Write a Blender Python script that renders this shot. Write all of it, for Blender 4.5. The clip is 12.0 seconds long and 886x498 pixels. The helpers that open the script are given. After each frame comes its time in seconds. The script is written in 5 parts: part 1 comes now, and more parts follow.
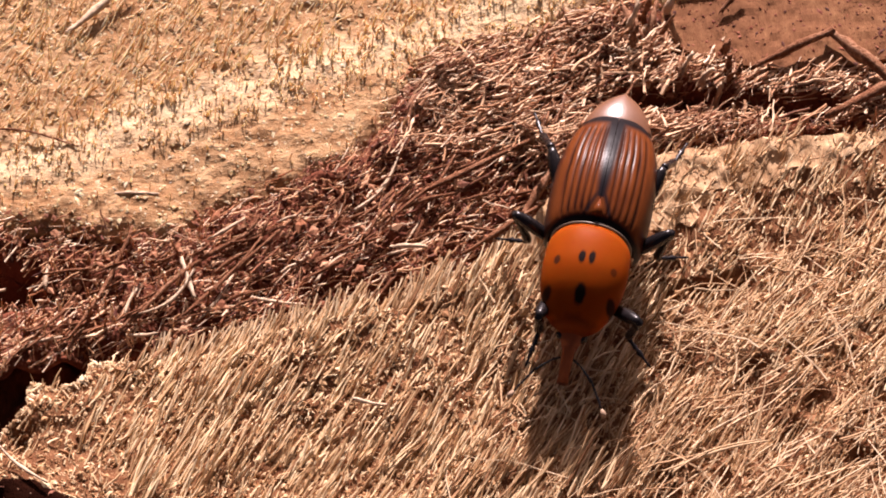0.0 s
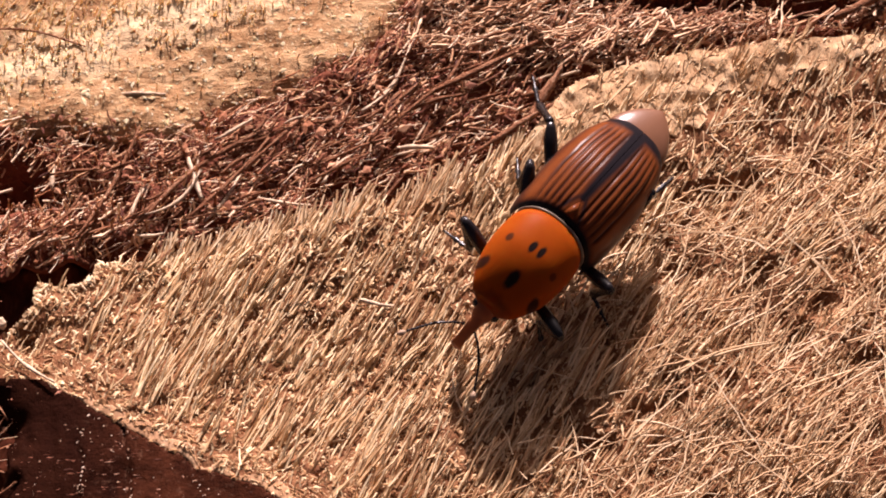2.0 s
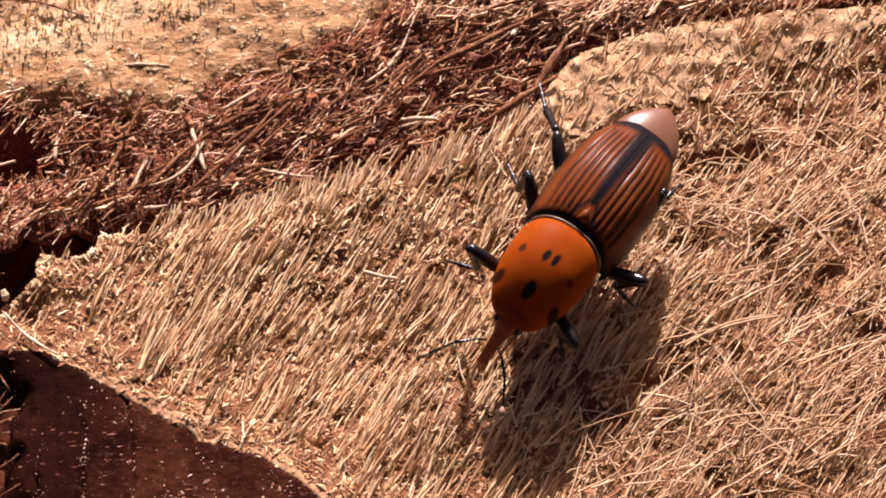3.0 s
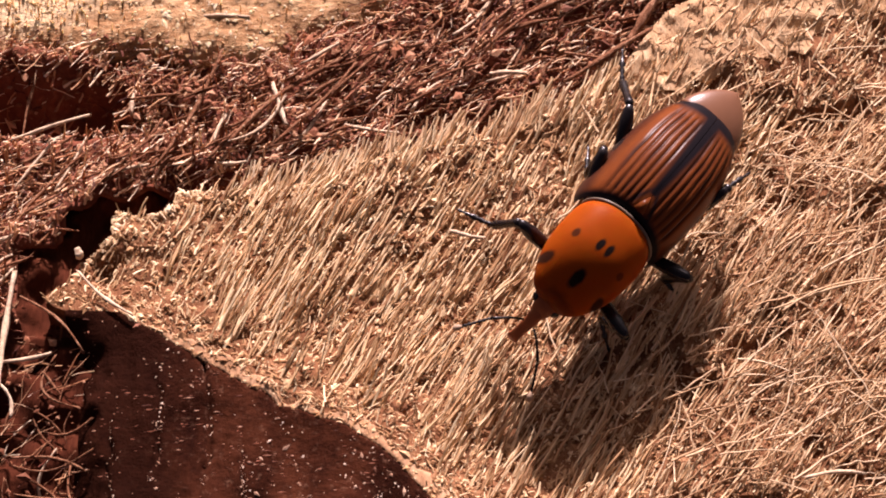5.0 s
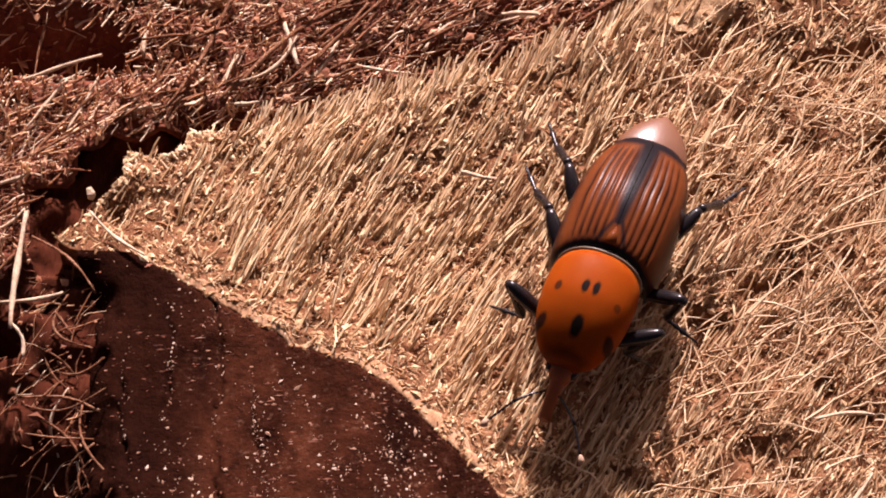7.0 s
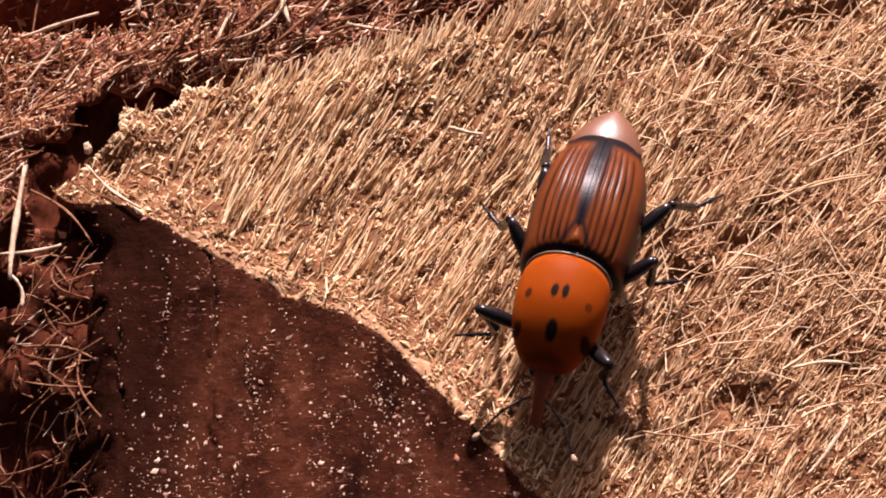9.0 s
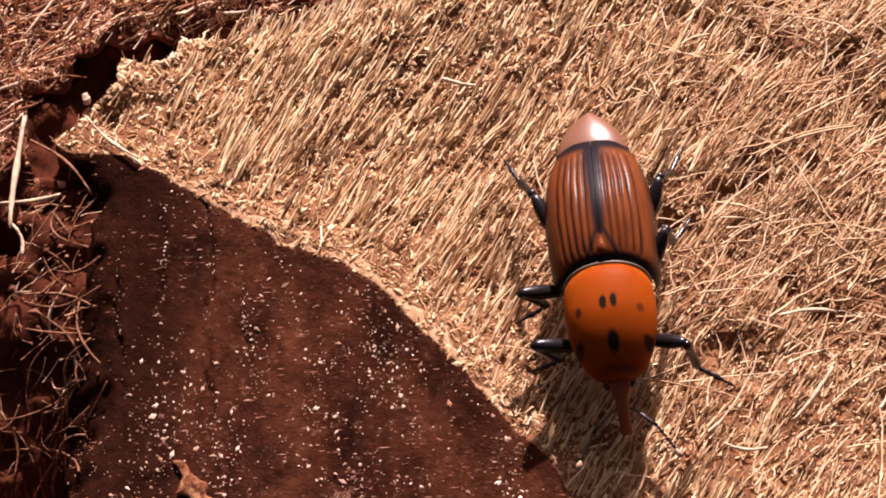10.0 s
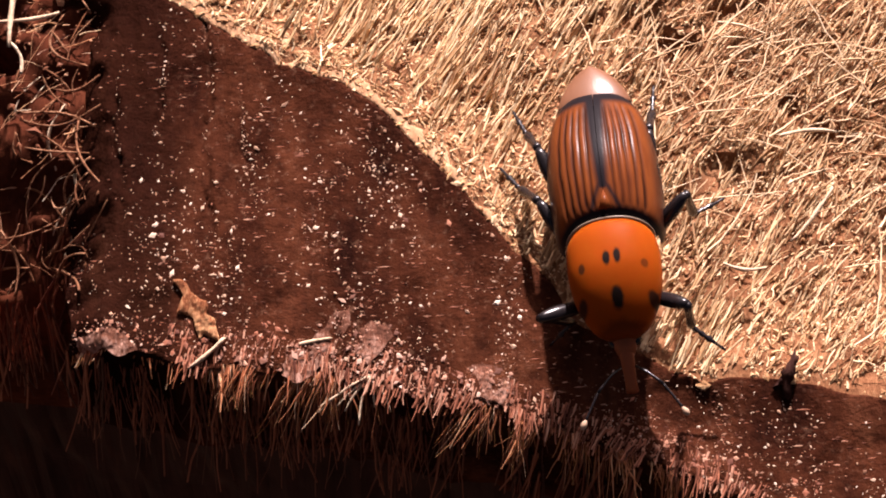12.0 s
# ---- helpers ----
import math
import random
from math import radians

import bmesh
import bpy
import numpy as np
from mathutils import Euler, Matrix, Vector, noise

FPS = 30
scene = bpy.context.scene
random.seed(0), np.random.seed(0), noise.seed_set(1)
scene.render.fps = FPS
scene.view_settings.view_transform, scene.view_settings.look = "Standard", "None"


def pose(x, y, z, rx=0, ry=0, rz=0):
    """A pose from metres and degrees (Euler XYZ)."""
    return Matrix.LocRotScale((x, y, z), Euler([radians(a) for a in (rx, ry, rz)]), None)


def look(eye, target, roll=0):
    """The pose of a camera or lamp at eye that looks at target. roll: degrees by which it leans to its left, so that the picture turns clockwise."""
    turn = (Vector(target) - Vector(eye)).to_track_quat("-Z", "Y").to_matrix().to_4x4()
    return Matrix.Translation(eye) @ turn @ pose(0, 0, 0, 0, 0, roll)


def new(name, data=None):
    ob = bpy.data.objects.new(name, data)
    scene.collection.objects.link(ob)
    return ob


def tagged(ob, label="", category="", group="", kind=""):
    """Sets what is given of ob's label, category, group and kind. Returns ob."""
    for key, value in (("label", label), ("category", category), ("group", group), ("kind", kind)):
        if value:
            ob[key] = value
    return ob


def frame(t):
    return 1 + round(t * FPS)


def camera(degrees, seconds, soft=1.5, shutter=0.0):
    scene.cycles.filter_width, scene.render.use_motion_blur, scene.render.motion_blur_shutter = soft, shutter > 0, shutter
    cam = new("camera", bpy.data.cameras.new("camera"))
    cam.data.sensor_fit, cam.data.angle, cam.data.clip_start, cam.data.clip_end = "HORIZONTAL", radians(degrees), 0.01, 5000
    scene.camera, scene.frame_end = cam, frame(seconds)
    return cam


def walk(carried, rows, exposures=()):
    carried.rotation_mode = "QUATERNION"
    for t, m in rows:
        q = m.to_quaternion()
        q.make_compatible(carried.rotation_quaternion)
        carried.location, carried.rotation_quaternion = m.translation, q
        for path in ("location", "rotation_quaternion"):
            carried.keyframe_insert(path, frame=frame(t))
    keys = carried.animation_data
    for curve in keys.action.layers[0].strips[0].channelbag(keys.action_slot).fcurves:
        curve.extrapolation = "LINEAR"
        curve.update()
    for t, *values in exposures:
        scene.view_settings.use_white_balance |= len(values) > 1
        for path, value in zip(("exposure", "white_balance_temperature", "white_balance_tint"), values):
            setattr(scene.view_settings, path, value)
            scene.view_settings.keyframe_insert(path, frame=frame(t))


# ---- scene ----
cam = camera(16.0, 12.0, soft=1.88)

# seconds, eye, target, roll
PATH = [
    (0, (0.00000, -0.16297, 0.28227), (0.01118, 0.01243, 0.01486), 2.509),
    (0.5, (0.00000, -0.16292, 0.28219), (0.01105, 0.01171, 0.01426), 2.559),
    (1, (0.00000, -0.16290, 0.28215), (0.01082, 0.00970, 0.01291), 2.604),
    (1.5, (0.00000, -0.16274, 0.28188), (0.01059, 0.00661, 0.01058), 2.587),
    (2, (0.00000, -0.16281, 0.28200), (0.01038, 0.00416, 0.00921), 2.576),
    (2.5, (0.00000, -0.16284, 0.28205), (0.01019, 0.00271, 0.00839), 2.546),
    (4.3, (0.00000, -0.15769, 0.27312), (0.00713, 0.00493, -0.00238), 1.977),
    (4.5, (0.00000, -0.15700, 0.27193), (0.00537, 0.00526, -0.00383), 1.411),
    (5, (0.00000, -0.15637, 0.27084), (0.00126, 0.00488, -0.00556), 0.236),
    (5.5, (0.00000, -0.15654, 0.27113), (0.00000, 0.00346, -0.00600), -0.034),
    (6, (0.00000, -0.15636, 0.27082), (0.00001, 0.00232, -0.00707), -0.063),
    (6.5, (0.00000, -0.15646, 0.27100), (0.00005, 0.00090, -0.00764), -0.014),
    (7, (0.00000, -0.15648, 0.27103), (0.00009, -0.00045, -0.00835), 0.002),
    (7.5, (0.00000, -0.15660, 0.27123), (0.00010, -0.00191, -0.00890), 0.013),
    (9.5, (0.00000, -0.16246, 0.28138), (0.00177, -0.01198, -0.00103), 0.605),
    (10, (0.00000, -0.16347, 0.28314), (0.00201, -0.01587, -0.00077), 0.726),
    (10.5, (0.00000, -0.16355, 0.28328), (0.00204, -0.02105, -0.00323), 0.787),
    (11, (0.00000, -0.16360, 0.28336), (0.00208, -0.02542, -0.00526), 0.850),
    (11.5, (0.00000, -0.16356, 0.28329), (0.00209, -0.02889, -0.00698), 0.887),
    (12, (0.00000, -0.16342, 0.28306), (0.00206, -0.03230, -0.00884), 0.939),
]
EXPOSURE = 0.965
walk(cam, [(t, look(eye, target, roll)) for t, eye, target, roll in PATH], exposures=[(0.0, EXPOSURE + 0.03, 6690, 31), (2.5, EXPOSURE, 6690, 32), (5.0, EXPOSURE, 6690, 36), (7.5, EXPOSURE, 6690, 36), (9.5, EXPOSURE + 0.04, 6690, 35), (12.0, EXPOSURE + 0.36, 6690, 29)])

# ---- daylight ----
SUN_WAY = Vector((0.06, 0.82, 0.55)).normalized()   # towards the sun
sky_world = bpy.data.worlds.new("sky")
scene.world = sky_world
sky_world.use_nodes = True
sky_nodes = sky_world.node_tree.nodes
sky_nodes.clear()
sky_tex = sky_nodes.new("ShaderNodeTexSky")
sky_tex.sky_type = "NISHITA"
sky_tex.sun_disc = False
sky_tex.air_density = 0.2
sky_tex.dust_density = 8.0
sky_tex.ozone_density = 0.0
sky_tex.sun_elevation = math.asin(SUN_WAY.z)
sky_tex.sun_rotation = math.atan2(SUN_WAY.x, SUN_WAY.y)
sky_bg = sky_nodes.new("ShaderNodeBackground")
sky_bg.inputs[1].default_value = 0.035
sky_out = sky_nodes.new("ShaderNodeOutputWorld")
sky_world.node_tree.links.new(sky_tex.outputs[0], sky_bg.inputs[0])
sky_world.node_tree.links.new(sky_bg.outputs[0], sky_out.inputs[0])
sun_data = bpy.data.lights.new("sun", "SUN")
sun_data.energy = 5.0
sun_data.angle = radians(1.6)
sun_data.color = (1.0, 0.95, 0.89)
sun = new("sun", sun_data)
sun.matrix_world = look(SUN_WAY * 2.0, (0, 0, 0))


# ---- materials ----
def shader(name, rough=0.8, gloss=0.5):
    m = bpy.data.materials.new(name)
    m.use_nodes = True
    nt = m.node_tree
    b = nt.nodes["Principled BSDF"]
    b.inputs["Roughness"].default_value = rough
    b.inputs["Specular IOR Level"].default_value = gloss
    return m, nt, b


def node(nt, kind, **values):
    n = nt.nodes.new(kind)
    for k, v in values.items():
        if k in n.inputs:
            n.inputs[k].default_value = v
    return n


def ramp(nt, source, stops):
    r = nt.nodes.new("ShaderNodeValToRGB")
    while len(r.color_ramp.elements) < len(stops):
        r.color_ramp.elements.new(0.5)
    for e, (p, c) in zip(r.color_ramp.elements, stops):
        e.position, e.color = p, (*c, 1)
    nt.links.new(source, r.inputs[0])
    return r.outputs[0]


def math_node(nt, op, a, b=None, c=None):
    n = nt.nodes.new("ShaderNodeMath")
    n.operation = op
    for i, v in enumerate((a, b, c)):
        if v is None:
            continue
        if isinstance(v, (int, float)):
            n.inputs[i].default_value = v
        else:
            nt.links.new(v, n.inputs[i])
    return n.outputs[0]


def mix(nt, fac, a, b, mode="MIX"):
    n = nt.nodes.new("ShaderNodeMix")
    n.data_type, n.blend_type = "RGBA", mode
    for i, v in ((0, fac), (6, a), (7, b)):
        if isinstance(v, (int, float)):
            n.inputs[i].default_value = v
        elif isinstance(v, tuple):
            n.inputs[i].default_value = (*v, 1)
        else:
            nt.links.new(v, n.inputs[i])
    return n.outputs[2]


def coords(nt, scale=(1, 1, 1), turn=0.0):
    t = nt.nodes.new("ShaderNodeTexCoord")
    m = node(nt, "ShaderNodeMapping")
    m.inputs["Scale"].default_value = scale
    m.inputs["Rotation"].default_value = (0, 0, turn)
    nt.links.new(t.outputs["Object"], m.inputs[0])
    return m.outputs[0]


def noise_tex(nt, vec, scale, detail=4.0, rough=0.6):
    n = node(nt, "ShaderNodeTexNoise", Scale=scale, Detail=detail, Roughness=rough)
    nt.links.new(vec, n.inputs["Vector"])
    return n.outputs[0]


def bump(nt, b, height, strength, dist):
    n = node(nt, "ShaderNodeBump", Strength=strength, Distance=dist)
    nt.links.new(height, n.inputs["Height"])
    nt.links.new(n.outputs[0], b.inputs["Normal"])


def wood_material(name, stops, grain_scale=1400.0, patch_scale=160.0, stretch=(1.0, 0.35, 1.0), turn=0.5, rough=0.85, relief=0.0004, pale=None, gloss=0.12):
    m, nt, b = shader(name, rough, gloss)
    v = coords(nt)
    vs = coords(nt, stretch, turn)
    fine = noise_tex(nt, vs, grain_scale, 5.0, 0.7)
    broad = noise_tex(nt, v, patch_scale, 3.0, 0.55)
    tone = math_node(nt, "ADD", math_node(nt, "MULTIPLY", fine, 0.6), math_node(nt, "MULTIPLY", broad, 0.4))
    col = ramp(nt, tone, stops)
    if pale:
        # a bleached band across the grain: centre line, half width and colour
        (nx, ny, off, half), colour = pale
        t = nt.nodes.new("ShaderNodeTexCoord")
        s = nt.nodes.new("ShaderNodeSeparateXYZ")
        nt.links.new(t.outputs["Object"], s.inputs[0])
        d = math_node(nt, "ADD", math_node(nt, "MULTIPLY", s.outputs[0], nx), math_node(nt, "MULTIPLY", s.outputs[1], ny))
        d = math_node(nt, "ABSOLUTE", math_node(nt, "SUBTRACT", d, off))
        d = math_node(nt, "SUBTRACT", 1.0, math_node(nt, "DIVIDE", d, half))
        d = math_node(nt, "ADD", d, math_node(nt, "MULTIPLY", math_node(nt, "SUBTRACT", broad, 0.5), 1.6))
        n = nt.nodes.new("ShaderNodeClamp")
        nt.links.new(d, n.inputs[0])
        col = mix(nt, math_node(nt, "MULTIPLY", n.outputs[0], 0.6), col, colour)
    nt.links.new(col, b.inputs["Base Color"])
    bump(nt, b, fine, 0.6, relief)
    return m


def fibre_material(name, stops, rough=0.7, gloss=0.2, glow=0.0, redder=0.0):
    m, nt, b = shader(name, rough, gloss)
    g = nt.nodes.new("ShaderNodeNewGeometry")
    fine = noise_tex(nt, coords(nt), 900.0, 3.0)
    tone = math_node(nt, "ADD", math_node(nt, "MULTIPLY", g.outputs["Random Per Island"], 0.75), math_node(nt, "MULTIPLY", fine, 0.25))
    col = ramp(nt, tone, stops)
    if redder:
        # a broad darker, redder patch of the torn wood
        t = nt.nodes.new("ShaderNodeTexCoord")
        d = nt.nodes.new("ShaderNodeVectorMath")
        d.operation = "DISTANCE"
        nt.links.new(t.outputs["Object"], d.inputs[0])
        d.inputs[1].default_value = (0.038, -0.012, 0.0)
        far = math_node(nt, "ADD", math_node(nt, "MULTIPLY", d.outputs["Value"], 34.0), noise_tex(nt, coords(nt), 120.0, 3.0))
        patch = ramp(nt, math_node(nt, "MULTIPLY", far, 0.5), [(0.4, (1, 1, 1)), (0.95, (0, 0, 0))])
        col = mix(nt, math_node(nt, "MULTIPLY", patch, redder), col, (0.80, 0.735, 0.70), "MULTIPLY")
    nt.links.new(col, b.inputs["Base Color"])
    if glow:
        # thin plant fibre lets light through
        b.inputs["Subsurface Weight"].default_value = glow
        b.inputs["Subsurface Radius"].default_value = (1.0, 0.7, 0.45)
        b.inputs["Subsurface Scale"].default_value = 0.0006
    return m


TAN = wood_material("tan_wood", [(0.25, (0.065, 0.021, 0.010)), (0.5, (0.20, 0.083, 0.036)), (0.75, (0.46, 0.255, 0.13))], relief=0.0009)
PALE = wood_material("pale_wood", [(0.3, (0.16, 0.066, 0.026)), (0.46, (0.34, 0.182, 0.082)), (0.6, (0.46, 0.29, 0.15)), (0.75, (0.62, 0.43, 0.24))],
                     grain_scale=1100.0, patch_scale=200.0, turn=-0.4, stretch=(0.45, 1.0, 1.0), relief=0.0009, pale=((-0.36, 0.93, 0.0435, 0.0045), (0.76, 0.60, 0.38)))
ROT = wood_material("rotten_wood", [(0.25, (0.055, 0.015, 0.009)), (0.55, (0.19, 0.058, 0.030)), (0.8, (0.34, 0.14, 0.075))], grain_scale=1500.0)
DARKROT = wood_material("dark_rotten_wood", [(0.25, (0.018, 0.006, 0.004)), (0.55, (0.080, 0.023, 0.012)), (0.8, (0.17, 0.058, 0.029))], grain_scale=1100.0, stretch=(1.0, 0.2, 1.0), turn=0.1, gloss=0.0)
BROWN = wood_material("brown_wood", [(0.25, (0.09, 0.032, 0.014)), (0.5, (0.18, 0.076, 0.033)), (0.8, (0.32, 0.16, 0.075))], grain_scale=1200.0)
# flank brown taken near black to hold the undercut's shade; also colours dark splinters
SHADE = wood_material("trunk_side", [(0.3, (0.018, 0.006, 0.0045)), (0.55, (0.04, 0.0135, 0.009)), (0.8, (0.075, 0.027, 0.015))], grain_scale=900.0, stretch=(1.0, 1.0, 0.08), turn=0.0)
SOIL = wood_material("soil", [(0.3, (0.05, 0.03, 0.02)), (0.55, (0.10, 0.065, 0.04)), (0.8, (0.17, 0.11, 0.07))], grain_scale=60.0, patch_scale=2.0, relief=0.01)
BRISTLE = fibre_material("tan_bristle", [(0.1, (0.218, 0.092, 0.039)), (0.4, (0.585, 0.365, 0.18)), (0.85, (0.90, 0.71, 0.44))], redder=0.7)
DUST = fibre_material("orange_sawdust", [(0.1, (0.25, 0.108, 0.043)), (0.5, (0.49, 0.28, 0.13)), (0.9, (0.78, 0.58, 0.35))], redder=0.8)
HAIR = fibre_material("pale_fibre", [(0.1, (0.36, 0.20, 0.095)), (0.5, (0.58, 0.385, 0.21)), (0.95, (0.86, 0.69, 0.46))], redder=0.7)
RED = fibre_material("red_fibre", [(0.05, (0.07, 0.018, 0.010)), (0.30, (0.31, 0.112, 0.045)), (0.56, (0.64, 0.35, 0.18)), (0.9, (0.92, 0.71, 0.49))], glow=0.12)
DARKFIB = fibre_material("dark_fibre", [(0.1, (0.04, 0.011, 0.007)), (0.6, (0.155, 0.040, 0.020)), (0.95, (0.32, 0.112, 0.058))])
FRINGE = fibre_material("fringe_fibre", [(0.1, (0.07, 0.017, 0.008)), (0.45, (0.25, 0.072, 0.030)), (0.75, (0.50, 0.175, 0.078)), (0.95, (0.84, 0.54, 0.34))], glow=0.5)
SPECK = fibre_material("pale_speck", [(0.1, (0.12, 0.045, 0.026)), (0.4, (0.32, 0.165, 0.10)), (0.7, (0.54, 0.36, 0.25)), (0.97, (0.82, 0.68, 0.56))])
SCALE = fibre_material("bark_scale", [(0.1, (0.07, 0.02, 0.011)), (0.6, (0.29, 0.10, 0.054)), (0.95, (0.56, 0.32, 0.215))])
STICK = wood_material("bleached_stick", [(0.25, (0.42, 0.27, 0.16)), (0.5, (0.62, 0.46, 0.31)), (0.8, (0.78, 0.64, 0.48))], stretch=(1, 1, 1))
TWIG = wood_material("brown_stick", [(0.25, (0.08, 0.026, 0.012)), (0.48, (0.21, 0.085, 0.041)), (0.62, (0.40, 0.21, 0.12)), (0.75, (0.62, 0.42, 0.29))], grain_scale=1800.0, stretch=(1, 1, 1), relief=0.0008)


def bark_material():
    m, nt, b = shader("bark", 0.6, 0.0)
    v = coords(nt)
    streak = noise_tex(nt, coords(nt, (1.0, 0.10, 1.0), 0.05), 500.0, 4.0, 0.6)
    broad = noise_tex(nt, coords(nt, (1.0, 0.5, 1.0), 0.1), 110.0, 5.0, 0.6)
    fine = noise_tex(nt, v, 1500.0, 4.0, 0.7)
    tone = math_node(nt, "ADD", math_node(nt, "MULTIPLY", streak, 0.18), math_node(nt, "MULTIPLY", broad, 0.82))
    col = ramp(nt, tone, [(0.36, (0.014, 0.0046, 0.0032)), (0.46, (0.038, 0.0115, 0.0062)), (0.56, (0.062, 0.0190, 0.0095)), (0.68, (0.108, 0.038, 0.019))])
    dust = ramp(nt, fine, [(0.56, (0, 0, 0)), (0.72, (1, 1, 1))])
    dusty = ramp(nt, noise_tex(nt, v, 190.0, 4.0, 0.65), [(0.40, (0.08, 0.08, 0.08)), (0.60, (0.5, 0.5, 0.5))])
    col = mix(nt, math_node(nt, "MULTIPLY", dust, dusty), col, (0.24, 0.125, 0.078))
    soot = ramp(nt, noise_tex(nt, coords(nt, (1.0, 0.6, 1.0)), 800.0, 5.0, 0.75), [(0.36, (1, 1, 1)), (0.50, (0, 0, 0))])
    col = mix(nt, math_node(nt, "MULTIPLY", soot, 0.4), col, (0.012, 0.0045, 0.0035))
    # darker towards the left edge of the plate, with an uneven border
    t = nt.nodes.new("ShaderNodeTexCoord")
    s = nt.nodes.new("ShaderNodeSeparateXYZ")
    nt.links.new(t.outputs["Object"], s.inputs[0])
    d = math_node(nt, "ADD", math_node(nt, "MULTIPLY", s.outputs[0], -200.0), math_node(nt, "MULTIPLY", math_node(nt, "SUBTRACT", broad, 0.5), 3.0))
    left_dark = ramp(nt, math_node(nt, "SUBTRACT", d, 4.5), [(0.0, (0, 0, 0)), (0.8, (1, 1, 1))])
    col = mix(nt, math_node(nt, "MULTIPLY", left_dark, 0.85), col, (0.014, 0.0046, 0.0030))
    nt.links.new(col, b.inputs["Base Color"])
    nt.links.new(math_node(nt, "ADD", 0.5, math_node(nt, "MULTIPLY", fine, 0.4)), b.inputs["Roughness"])
    bump(nt, b, math_node(nt, "ADD", noise_tex(nt, v, 650.0, 6.0, 0.7), math_node(nt, "MULTIPLY", streak, 0.5)), 0.9, 0.0005)
    return m


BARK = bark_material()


# ---- shapes ----
MM = 0.001
rng = np.random.default_rng(7)


def fill(name, verts, faces, material, parent=None, smooth=False, label=""):
    """One mesh object from points in millimetres."""
    me = bpy.data.meshes.new(name)
    me.from_pydata((np.asarray(verts, float) * MM).tolist(), [], faces.tolist() if isinstance(faces, np.ndarray) else faces)
    if smooth:
        me.polygons.foreach_set("use_smooth", [True] * len(me.polygons))
    me.materials.append(material)
    me.update()
    ob = new(name, me)
    if parent:
        ob.parent = parent
    return tagged(ob, label) if label else ob


TABLE = np.random.default_rng(3).random((256, 256))


def value_noise(x, y, scale, seed=0):
    """Smooth noise from -1 to 1, one wave about every scale millimetres."""
    u, v = np.asarray(x) / scale + 17.3 * seed, np.asarray(y) / scale + 9.1 * seed
    i, j = np.floor(u).astype(int), np.floor(v).astype(int)
    fu, fv = u - i, v - j
    fu, fv = fu * fu * (3 - 2 * fu), fv * fv * (3 - 2 * fv)
    g = lambda a, c: TABLE[a % 256, c % 256]
    return 2 * ((g(i, j) * (1 - fu) + g(i + 1, j) * fu) * (1 - fv) + (g(i, j + 1) * (1 - fu) + g(i + 1, j + 1) * fu) * fv) - 1


def outline_distance(poly, x, y):
    """Distance to the outline, above zero inside, and the nearest outline points."""
    p = np.array(poly, float)
    q = np.roll(p, -1, 0)
    best, bx, by = np.full(x.shape, 1e9), x.copy(), y.copy()
    inside = np.zeros(x.shape, bool)
    for (ax, ay), (cx, cy) in zip(p, q):
        dx, dy = cx - ax, cy - ay
        s = np.clip(((x - ax) * dx + (y - ay) * dy) / max(dx * dx + dy * dy, 1e-9), 0, 1)
        nx, ny = ax + s * dx, ay + s * dy
        d = np.hypot(x - nx, y - ny)
        near = d < best
        best, bx, by = np.where(near, d, best), np.where(near, nx, bx), np.where(near, ny, by)
        if ay != cy:
            cross = ((ay > y) != (cy > y)) & (x < (cx - ax) * (y - ay) / (cy - ay) + ax)
            inside ^= cross
    return np.where(inside, best, -best), bx, by


def ragged(poly, step=1.2, amount=0.35, seed=1, opened=False):
    """The outline with many points, worn to an uneven line."""
    out = []
    for k, (a, b) in enumerate(zip(poly, poly[1:] + ([] if opened else poly[:1]))):
        n = max(1, int(math.dist(a, b) / step))
        for i in range(n):
            x, y = a[0] + (b[0] - a[0]) * i / n, a[1] + (b[1] - a[1]) * i / n
            out.append((x + amount * (value_noise(x, y, 1.7, seed) + value_noise(x, y, 5.0, seed + 3)), y + amount * (value_noise(x, y, 1.7, seed + 5) + value_noise(x, y, 5.0, seed + 8))))
    return [(float(a), float(b)) for a, b in out]


